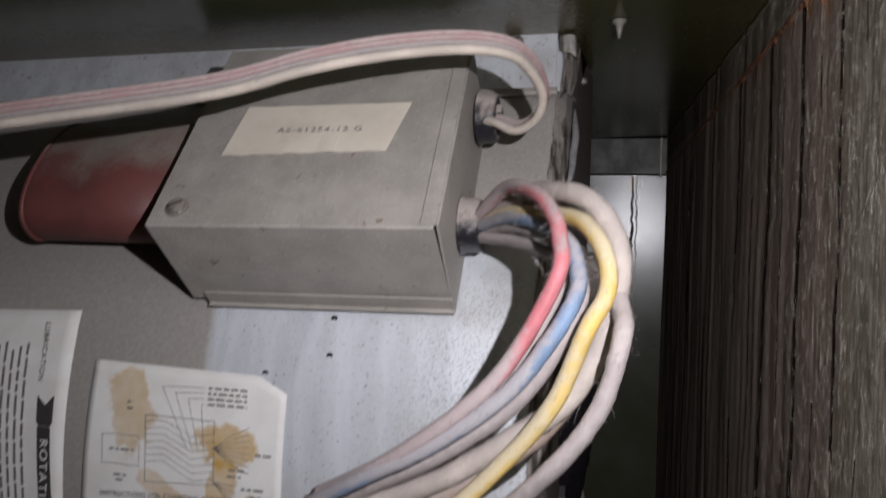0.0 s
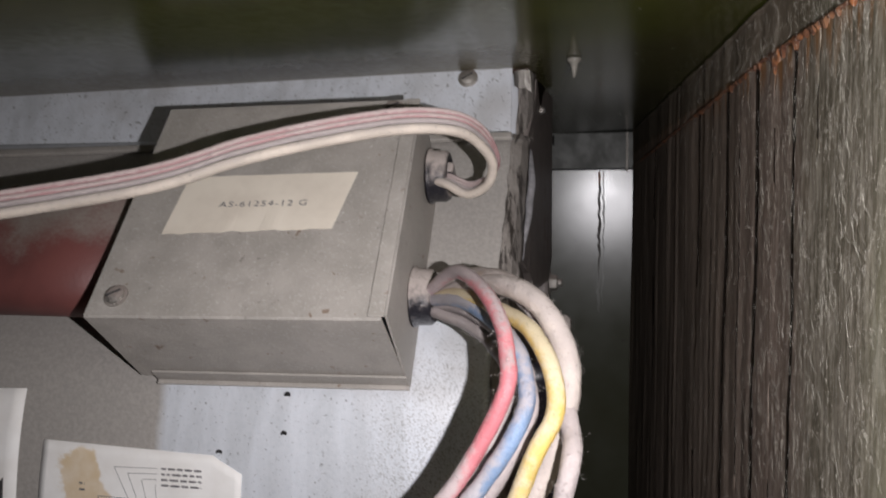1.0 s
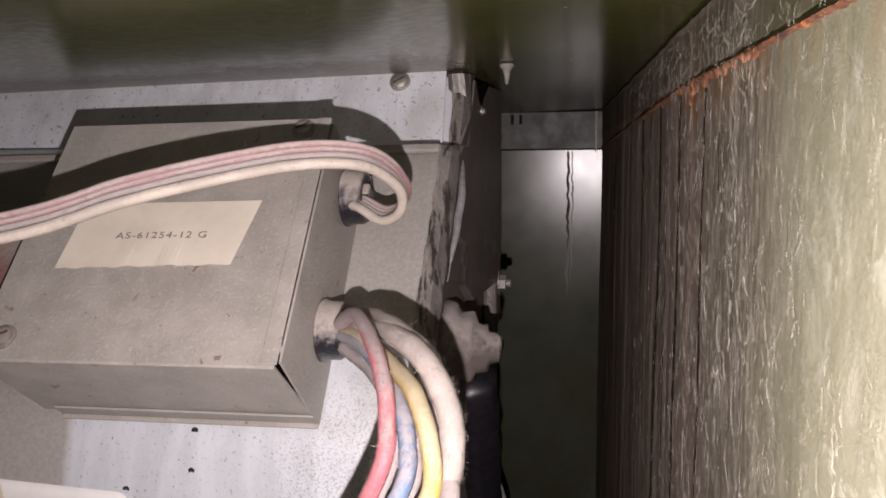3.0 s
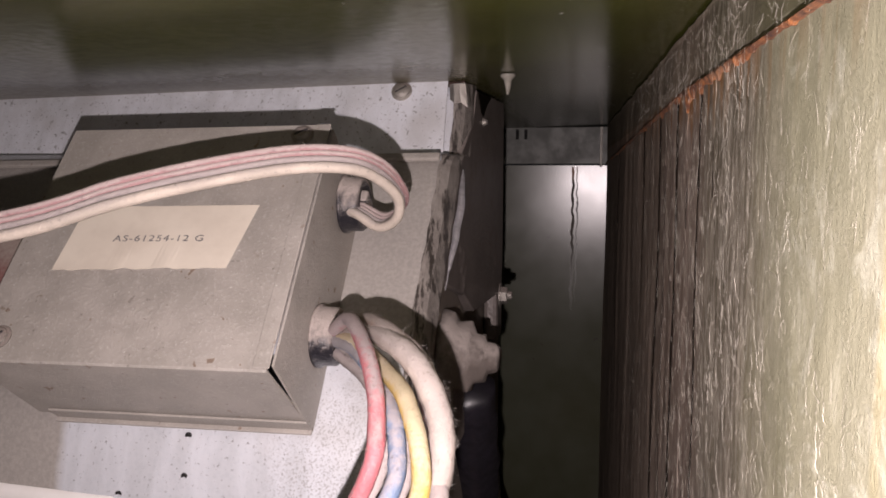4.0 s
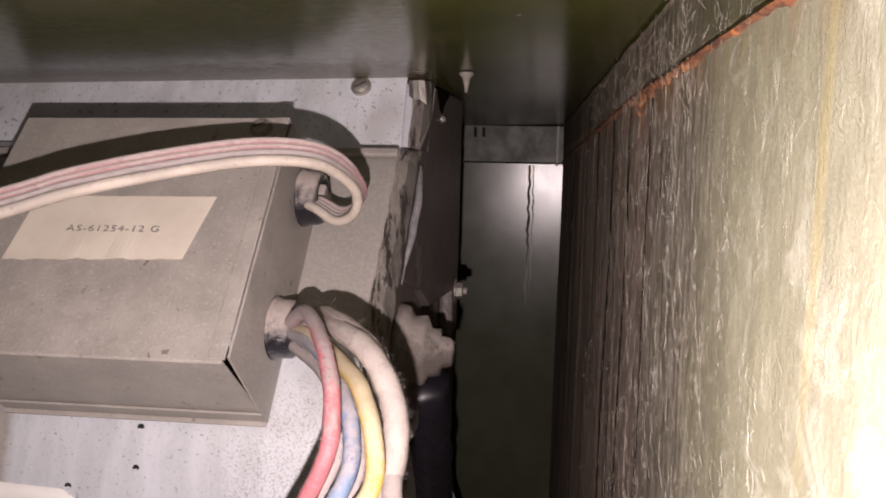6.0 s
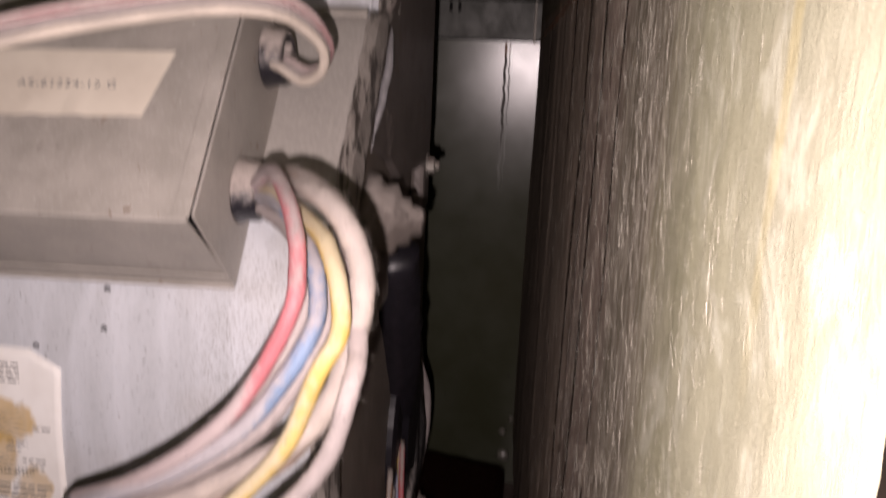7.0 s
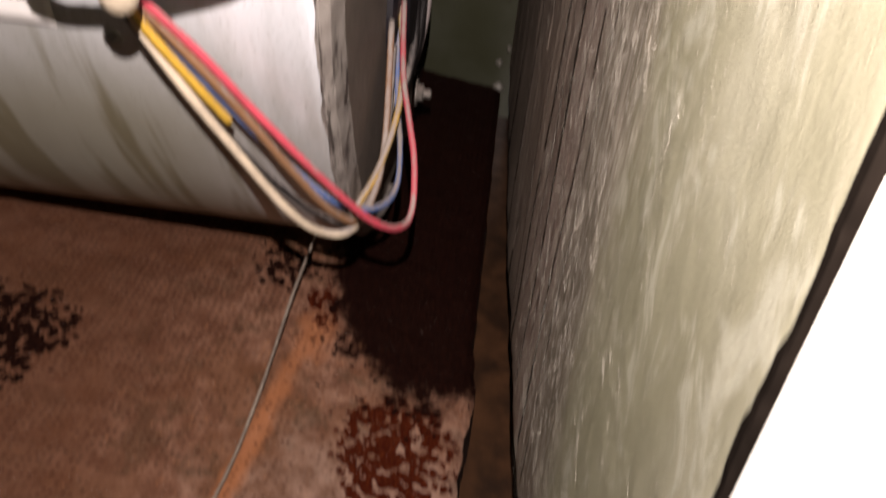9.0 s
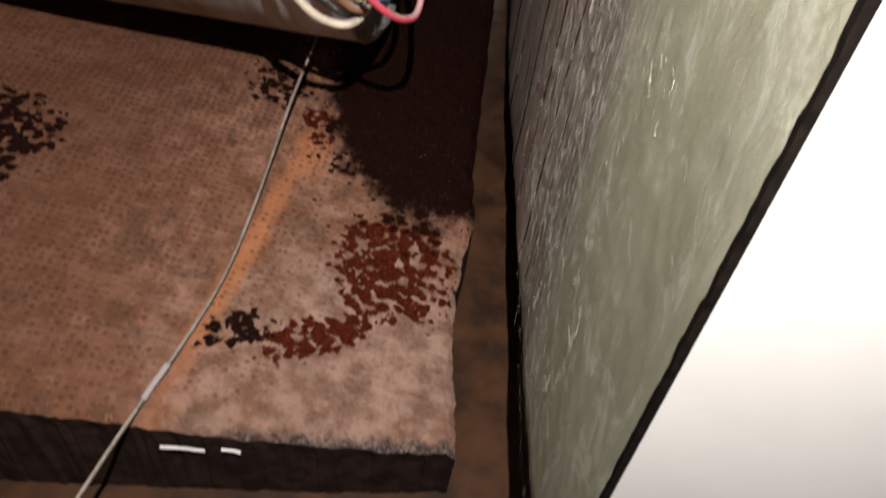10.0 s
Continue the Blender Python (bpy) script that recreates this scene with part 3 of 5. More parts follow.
def build_insulation():
    """A felt blanket on the cabinet side: ridged, cracked and frayed."""
    blanket = thing("insulation_blanket", (0.105, 0.5, -0.1), "brown-grey frayed fibreglass insulation blanket lining the cabinet side", "insulation")
    nz = 170
    cracks = ((0.250, 0.2, 0.0006), (0.276, 0.7, 0.0021), (0.301, 0.2, 0.0007), (0.328, 0.9, 0.0027), (0.357, 0.3, 0.0009), (0.389, 0.8, 0.0030), (0.425, 0.3, 0.0012), (0.472, 0.6, 0.0034), (0.560, 0.5, 0.0024), (0.700, 0.5, 0.0036))
    ys = [FRONT + (REAR - 0.006 - FRONT) * (i / 420) ** 1.6 for i in range(421)]
    ys = [y for y in ys if all(abs(y - c) > w * 1.9 for c, _, w in cracks)]
    ys = sorted(ys + [c + w * q for c, _, w in cracks for q in (-1.8, -1.0, -0.55, 0.55, 1.0, 1.8)])
    ny = len(ys) - 1
    lining = {i: c for i, y in enumerate(ys) for c, _, w in cracks if -1.1 * w < y - c < 0.9 * w}
    depth_of = {c: d for c, d, _ in cracks}

    def opened(cy, deep, z):
        """How far a crack gapes at the height z; none above the strip."""
        if z > strip_z(cy) - 0.002:
            return 0.0
        return min(1.0, max(0.0, 0.15 + 1.9 * noise.noise(Vector((cy * 90, 0, z * 8))) + 0.6 * noise.noise(Vector((cy * 50, 4, z * 45))) + deep * 0.8))

    verts, faces = [], []
    slits = {c: {} for c, _, _ in cracks}
    for y in ys:
        foot = -0.020 - 0.175 * min(y, 0.55) + 0.004 * noise.noise(Vector((y * 60, 3, 0)))
        for k in range(nz + 1):
            z = foot + (TOP + 0.0008 - foot) * k / nz
            x, calm = felt_x(y), min(1.0, 0.15 + (y - FRONT) / 0.03)
            x += calm * 0.0012 * noise.noise(Vector((0, y * 22, z * 9))) + calm * 0.0002 * noise.noise(Vector((5, y * 120, z * 110)))
            x += 0.0002 * min(1.0, max(0.25, (y - 0.10) / 0.16)) * noise.noise(Vector((9, y * 500, z * 120)))
            x += 0.0010 * min(1.0, max(0.0, (y - 0.27) / 0.12)) * noise.noise(Vector((11, y * 85, z * 4)))
            wave = 0.0040 * noise.noise(Vector((2, y * 5, z * 14))) + 0.0013 * noise.noise(Vector((2, y * 9, z * 70)))
            for cy, deep, wide in cracks:
                if abs(y - cy) < wide * 0.6:
                    x += 0.012 * opened(cy, deep, z)
            if y < FRONT + 0.006:
                x += 0.0004 * (1 - (y - FRONT) / 0.006) ** 2
            low = (z - foot) / 0.02
            if low < 1:
                x += 0.0025 * (1 - low) ** 2
            side = min(1.0, (y - FRONT) / 0.12, (REAR - 0.006 - y) / 0.1)
            verts.append((x, y + wave * (0.6 + y) * max(0.0, side), z))
    for i in range(ny):
        for k in range(nz):
            a = i * (nz + 1) + k
            quad = (a, a + 1, a + nz + 2, a + nz + 1)
            if i in lining and opened(lining[i], depth_of[lining[i]], verts[k + (nz + 1) * i][2]) > 0.12:
                slits[lining[i]].setdefault(k, []).append(quad)
            else:
                faces.append(quad)
    runs = []
    for rows in slits.values():
        last = None
        for k in sorted(rows):
            if last is None or k != last + 1:
                runs.append([])
            runs[-1] += rows[k]
            last = k
    faces += [q for run in runs if len(run) < 12 for q in run]
    # back face and rims, so that it has its thickness
    n = len(verts)
    rim = [k for k in range(nz + 1)] + [i * (nz + 1) + nz for i in range(1, ny + 1)] + [ny * (nz + 1) + k for k in range(nz - 1, -1, -1)] + [i * (nz + 1) for i in range(ny - 1, 0, -1)]
    verts += [(0.1275, verts[i][1], verts[i][2]) for i in rim]
    for k in range(len(rim)):
        j = (k + 1) % len(rim)
        faces.append((rim[k], rim[j], n + j, n + k))
    me = bpy.data.meshes.new("felt")
    me.from_pydata(verts, [], faces)
    me.shade_smooth()
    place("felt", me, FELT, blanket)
    # crack walls coloured black in place of the shade inside them
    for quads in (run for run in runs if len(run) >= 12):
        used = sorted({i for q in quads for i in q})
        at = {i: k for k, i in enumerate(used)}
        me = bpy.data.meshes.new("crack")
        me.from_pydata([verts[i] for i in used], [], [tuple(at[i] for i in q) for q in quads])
        place("crack", me, CRACK, blanket, "split in the felt with its shade painted black")
    # rusted strip that holds the felt's upper edge
    rows, faces = [], []
    steps = 520
    for i in range(steps + 1):
        y = 0.12 + (REAR - 0.14) * (i / steps) ** 1.5
        eaten = max(0.0, 0.25 + 1.0 * noise.noise(Vector((1, y * 55, 0))) + 0.9 * noise.noise(Vector((1, y * 260, 0))))
        x = felt_x(y) - 0.0007
        thick = max(0.15, 1 - abs(y - 0.29) / 0.13)
        up, dn = strip_z(y) + 0.0006 + 0.0008 * eaten * thick, strip_z(y) - 0.0004 - 0.0075 * eaten ** 1.4 * thick
        rows += [(x - 0.0002, y, up), (x - 0.0008, y, (up + dn) / 2), (x - 0.0000, y, dn), (x + 0.004, y, dn), (x + 0.004, y, up)]
        if i:
            for k in range(5):
                j = (k + 1) % 5
                faces.append((5 * i - 5 + k, 5 * i - 5 + j, 5 * i + j, 5 * i + k))
    place("rusted_strip", mesh_of("rusted_strip", rows, faces), RUST, blanket, "rust-eaten steel strip")
    # dark bonded face at the cut front edge
    rows, faces = [], []
    for i in range(161):
        z = -0.03 + 0.46 * i / 160
        jag = 0.0011 * noise.noise(Vector((4, 0, z * 45))) + 0.0011 * noise.noise(Vector((4, 0, z * 190)))
        x = felt_x(FRONT)
        rows += [(x + 0.0002, FRONT + 0.0016 + jag, z), (x - 0.0005, FRONT + 0.0008 + jag, z), (x - 0.0006, FRONT - 0.0014 + 0.6 * jag, z), (x + 0.0007, FRONT - 0.0023, z), (x + 0.0011, FRONT + 0.001, z)]
        if i:
            for k in range(5):
                j = (k + 1) % 5
                faces.append((5 * i - 5 + k, 5 * i - 5 + j, 5 * i + j, 5 * i + k))
    place("cut_edge", mesh_of("cut_edge", rows, faces), CRACK, blanket, "black crumbling cut edge")
    # loose glass fibres
    rng = random.Random(5)
    rows = []
    for _ in range(5600):
        y = FRONT + 0.006 + 0.46 * rng.random() if rng.random() < 0.3 else min(0.50, max(0.13, rng.gauss(0.265, 0.065)))
        z = -0.05 + 0.475 * rng.random()
        x = felt_x(y) - 0.0010 - 0.0012 * rng.random()
        long = rng.uniform(0.0020, 0.0070) + 0.010 * rng.random() ** 5
        a = rng.gauss(math.pi / 2, 0.45) if rng.random() < 0.8 else rng.uniform(0, 6.3)
        bend = rng.gauss(0, 0.35)
        p, pts = Vector((x, y, z)), []
        for k in range(6):
            pts.append(p.copy())
            p = p + Vector((rng.gauss(-0.02, 0.08), math.cos(a), math.sin(a))) * (long / 5)
            a += bend + rng.gauss(0, 0.2)
        rows.append((pts, rng.uniform(0.000010, 0.000034) * min(1.0, y / 0.24)))
    # tangled tufts
    for _ in range(130):
        cy, cz = min(0.36, max(0.14, rng.gauss(0.235, 0.05))), rng.uniform(-0.02, 0.405)
        for _ in range(rng.randint(4, 11)):
            y, z, a = cy + rng.gauss(0, 0.0022), cz + rng.gauss(0, 0.0050), rng.gauss(math.pi / 2, 0.8)
            p, pts, bend, long = Vector((felt_x(y) - 0.0012, y, z)), [], rng.gauss(0, 0.5), rng.uniform(0.004, 0.010)
            for k in range(6):
                pts.append(p.copy())
                p = p + Vector((rng.gauss(-0.03, 0.10), math.cos(a), math.sin(a))) * (long / 5)
                a += bend + rng.gauss(0, 0.25)
            rows.append((pts, rng.uniform(0.000018, 0.000042)))
    for _ in range(150):
        y, z = rng.uniform(0.15, 0.5), rng.uniform(0.410, 0.431)
        p, a, pts = Vector((felt_x(y) - 0.001, y, z)), rng.uniform(0, 6.3), []
        for k in range(6):
            pts.append(p.copy())
            p = p + Vector((-abs(rng.gauss(0.2, 0.25)), math.cos(a), 0.8 * math.sin(a))) * 0.0014
            a += rng.gauss(0.5, 0.5)
        rows.append(([q for q in pts if q.z < TOP - 0.0005] if pts[-1].z < TOP - 0.0005 else pts[:3], rng.uniform(0.00002, 0.00004)))
    tagged(place("fibre_fuzz", strands([r for r in rows if len(r[0]) > 1]), FIBRE, blanket, "pale frayed glass fibres"), kind="stuff")


# ---- the blower ----
EDGE = -0.022


def screw(pose_at, parent, r=0.0042, name="screw"):
    verts, faces = lathe([(0, r * 1.25), (0.0006, r * 1.25), (0.0009, r), (0.0020, r * 0.93), (0.0027, r * 0.6), (0.0029, r * 0.2)], pose_at, 18)
    ob = place(name, mesh_of(name, verts, faces), BOLT, parent)
    part("slot", slab((-r * 0.75, -0.0004, 0.0027), (r * 0.75, 0.0004, 0.0031), m=pose_at @ pose(0, 0, 0, 0, 0, 30)), INK, ob)
    return ob


def hex_bolt(pose_at, parent, r=0.006, long=0.012):
    verts, faces = lathe([(0, r * 1.5), (0.0012, r * 1.5), (0.0013, r * 1.1)], pose_at, 20)
    ob = place("bolt", mesh_of("bolt", verts, faces), BOLT, parent)
    verts, faces = lathe([(0.0013, r), (0.0055, r), (0.0062, r * 0.85)], pose_at, 6)
    place("nut", mesh_of("nut", verts, faces), BOLT, ob)
    verts, faces = lathe([(0.0055, r * 0.5), (long, r * 0.5), (long + 0.0006, r * 0.35)], pose_at, 12)
    place("thread", mesh_of("thread", verts, faces), BOLT, ob)
    return ob


def build_blower():
    blower = thing("blower_housing", (-0.2, 0.5, -0.055), "galvanised sheet-metal blower housing with grey overspray and tarnish streaks", "blower housing")
    verts, faces = [], []
    xs = [-0.46 + (0.46 + EDGE) * i / 90 for i in range(91)]
    m = len(PROFILE)
    for x in xs:
        for y, z in PROFILE:
            dent = 0.0006 * noise.noise(Vector((x * 14, y * 14, z * 14)))
            verts.append((x, y + dent, z))
    for i in range(len(xs) - 1):
        for k in range(m - 1):
            faces.append((i * m + k, i * m + k + 1, (i + 1) * m + k + 1, (i + 1) * m + k))
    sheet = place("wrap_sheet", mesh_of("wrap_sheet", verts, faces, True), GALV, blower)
    thick = sheet.modifiers.new("thickness", "SOLIDIFY")
    thick.thickness, thick.offset = 0.0012, -1 if sheet.data.polygons[len(sheet.data.polygons) // 2].normal.y < 0 else 1
    # the side sheet, with a turned rim
    verts = [(EDGE + 0.0004, y + 0.002, z) for y, z in PROFILE] + [(EDGE + 0.0004, 0.64, -0.054), (EDGE + 0.0004, 0.64, 0.4315)]
    k = len(verts)
    verts += [(v[0] - 0.0016, v[1], v[2]) for v in verts]
    faces = [tuple(range(k)), tuple(range(k, 2 * k))] + [(i, (i + 1) % k, k + (i + 1) % k, k + i) for i in range(k)]
    place("side_sheet", mesh_of("side_sheet", verts, faces), SIDE, blower, "dirty brown-grey side sheet")
    verts, faces = [], []
    for i, (y, z) in enumerate(PROFILE[:-4]):
        grime = 0.0012 * noise.noise(Vector((0, y * 90, z * 90)))
        near = Vector((0, -0.85, 0.3)) * 0.0012
        verts += [(EDGE - 0.0012 + grime * 1.5, y + near.y, z), (EDGE + 0.0006, y + near.y - 0.0006, z), (EDGE + 0.0042 + grime * 0.6, y + 0.004, z), (EDGE + 0.0066 + grime * 0.5, y + 0.020, z), (EDGE - 0.002, y + 0.021, z)]
        if i:
            for q in range(5):
                j = (q + 1) % 5
                faces.append((5 * i - 5 + q, 5 * i - 5 + j, 5 * i + j, 5 * i + q))
    place("edge_seam", mesh_of("edge_seam", verts, faces), SEAM, blower, "grimy folded edge seam")
    # turned flange under the cabinet top, standing just proud of the painted face
    lean = Matrix.Rotation(radians(1.2), 4, "Z")
    flange = Matrix(((1, 0, 0, -0.0262), (0, 0.43, -0.903, 0.4280), (0, 0.903, 0.43, 0.3905), (0, 0, 0, 1))) @ lean
    part("top_flange", slab((-0.44, 0.0, 0.0008), (0.0, 0.0465, 0.0022), 0.0005, m=flange), SHINY_GALV, blower, "bare galvanised top flange")
    part("ledge", slab((-0.44, 0.1425, 0.0002), (0.0, 0.1470, 0.0030), 0.0008, m=SLOPE @ pose(-0.020, 0, 0) @ lean), PAINT, blower)
    verts, faces = tube([(-0.46 + 0.0034 * i, 0.4490 + 0.0012 * noise.noise(Vector((i * 0.31, 0, 0))), 0.4312 - 0.0208 * (0.44 - 0.0034 * i) + 0.0009 * noise.noise(Vector((i * 0.47, 5, 0)))) for i in range(131)], 0.0016, 7, 1, 0.9, 2, False)
    place("dirt_bead", mesh_of("dirt_bead", verts, faces, True), RUST_DARK, blower, "crumbly dark rust along the top joint")
    screw(flange @ pose(-0.0262, 0.0397, 0.0022), blower, 0.0048)
    verts, faces = [], []
    hook = [(-0.0262, 0.4455), (-0.0235, 0.4425), (-0.0200, 0.4415), (-0.0168, 0.4430), (-0.0160, 0.4460)]
    for i, (x, y) in enumerate(hook):
        for d in (0.0, 0.0008):
            verts += [(x, y + d, 0.4305), (x + 0.0004 * i, y + d + 0.001, 0.4225 - 0.0016 * (i % 2) - 0.0012 * i)]
        if i:
            a, c = 4 * i - 4, 4 * i
            faces += [(a, a + 1, c + 1, c), (a + 2, c + 2, c + 3, a + 3), (a, c, c + 2, a + 2), (a + 1, a + 3, c + 3, c + 1)]
    place("bent_tab", mesh_of("bent_tab", verts, faces), BOLT, blower, "bent bare-metal corner tab")
    verts, faces = [], []
    for i in range(25):
        q = i / 24
        z = 0.383 - 0.058 * q
        wide = 0.0034 * math.sin(math.pi * min(1.0, q * 1.15)) ** 0.7 + 0.0004
        y = wrap_y(z) + 0.0225 + 0.0012 * noise.noise(Vector((q * 6, 1, 0)))
        x = EDGE + 0.0072 + 0.0010 * noise.noise(Vector((q * 5, 2, 0)))
        verts += [(x, y, z), (x + wide, y + 0.0015, z), (x + wide, y + 0.0021, z), (x, y + 0.0006, z)]
        if i:
            faces += [(4 * i - 4 + k, 4 * i - 4 + (k + 1) % 4, 4 * i + (k + 1) % 4, 4 * i + k) for k in range(4)]
    place("torn_foil", mesh_of("torn_foil", verts, faces, True), FOIL, blower, "crumpled bright foil strip in the seam")
    # raised black studs stand in for the shade inside punched holes
    for x, z, r in ((-0.1148, 0.268, 0.0011), (-0.1150, 0.2515, 0.0011), (-0.1455, 0.2415, 0.0013)):
        at = look((x, wrap_y(z) + 0.0008, z), (x, wrap_y(z) + 1, z + 0.25))
        verts, faces = lathe([(0, r * 1.6), (0.0007, r * 1.5), (0.0011, r), (0.0009, r * 0.5)], at, 14)
        place("punched_hole", mesh_of("punched_hole", verts, faces), BLACK, blower)
    at = look((-0.113, wrap_y(0.137), 0.137), (-0.113, 1, 0.0))
    screw(at, blower, 0.0038)
    return blower


def build_motor_mount():
    mount = thing("motor_mount", (-0.015, 0.5, 0.0), "black dusty steel motor arm bolted to the blower side", "motor mount")
    outline = [(wrap_y(z) + 0.019, z) for z in (0.4295, 0.41, 0.385, 0.36, 0.335)] + [(0.405, 0.322), (0.440, 0.312), (0.466, 0.298), (0.545, 0.296), (0.562, 0.312), (0.562, 0.4295)]
    k = len(outline)
    verts = [(EDGE + 0.001, y, z) for y, z in outline] + [(EDGE + 0.0030 + 0.055 * (y - 0.395), y + 0.0015, z) for y, z in outline]
    faces = [tuple(range(k)), tuple(range(k, 2 * k))] + [(i, (i + 1) % k, k + (i + 1) % k, k + i) for i in range(k)]
    arm = bmesh.new()
    arm.from_mesh(mesh_of("arm", verts, faces))
    bmesh.ops.bevel(arm, geom=arm.edges[:], offset=0.0008, segments=2, affect="EDGES", profile=0.5)
    part("arm", arm, DARK, mount)
    # flat black patch on the arm, drawn for the shade in a ragged hole
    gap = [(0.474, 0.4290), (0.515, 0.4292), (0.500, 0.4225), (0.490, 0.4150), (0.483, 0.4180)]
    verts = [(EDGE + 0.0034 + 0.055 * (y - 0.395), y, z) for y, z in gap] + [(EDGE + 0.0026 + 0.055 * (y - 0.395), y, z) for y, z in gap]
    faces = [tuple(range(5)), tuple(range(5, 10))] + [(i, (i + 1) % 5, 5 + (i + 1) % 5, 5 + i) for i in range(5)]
    place("gap_shade", mesh_of("gap_shade", verts, faces), CRACK, mount, "flat black patch painted as the shade of a ragged hole in the arm")
    screw(pose(EDGE + 0.0082, 0.4900, 0.4120, 0, 90, 0), mount, 0.0022)
    part("tongue", slab((EDGE + 0.001, 0.545, 0.262), (EDGE + 0.011, 0.572, 0.315), 0.003), DARK, mount)
    hex_bolt(pose(EDGE + 0.0105, 0.560, 0.293, 0, 90, 0), mount, 0.006, 0.009)
    # bearing hub, thick with lint
    at = pose(EDGE + 0.0005, 0.405, 0.285, 0, 90, 0)
    rings = [(0, 0.024), (0.006, 0.0235), (0.008, 0.019), (0.015, 0.0185), (0.017, 0.013), (0.022, 0.012), (0.0235, 0.008), (0.028, 0.0075), (0.029, 0.005)]
    verts, faces = lathe(rings, at, 28)
    verts = [Vector(v) + 0.0022 * noise.noise_vector(Vector(v) * 160) for v in verts]
    place("hub", mesh_of("hub", verts, faces, True), HUB, mount, "lint-covered bearing hub")
    part("hub_bracket", slab((EDGE + 0.0005, 0.385, 0.235), (EDGE + 0.009, 0.425, 0.275), 0.003), HUB, mount)
    # black sleeve over the leads
    verts, faces = tube([(-0.012, 0.43, 0.262), (-0.013, 0.455, 0.22), (-0.017, 0.49, 0.17), (-0.024, 0.525, 0.118)], 0.0145, 16, 8, 0.3, 3)
    place("sleeve", mesh_of("sleeve", verts, faces, True), SOOT, mount, "black cloth sleeve")
    at = pose(EDGE + 0.0005, 0.55, 0.10, 0, 90, 0)
    verts, faces = lathe([(0, 0.075), (0.004, 0.075), (0.006, 0.068), (0.006, 0.045), (0.010, 0.040), (0.011, 0.01)], at, 36)
    place("end_bell", mesh_of("end_bell", verts, faces, False), SOOT, mount)
    hex_bolt(pose(EDGE + 0.010, 0.587, 0.001, 0, 90, 0), mount, 0.007, 0.012)
    rng = random.Random(8)
    for i in range(4):
        y0 = 0.54 + 0.02 * i
        pts = [(EDGE + 0.003, y0, 0.13), (EDGE + 0.008 + 0.004 * rng.random(), y0 + 0.012, 0.09), (EDGE + 0.010, y0 + 0.008, 0.05), (EDGE + 0.004, y0 - 0.01, 0.015)]
        verts, faces = tube(pts, 0.0035, 8, 6, 0.3, i)
        place("lead_loop", mesh_of("lead_loop", verts, faces, True), WIRE["grey" if i == 3 else "black"], mount)


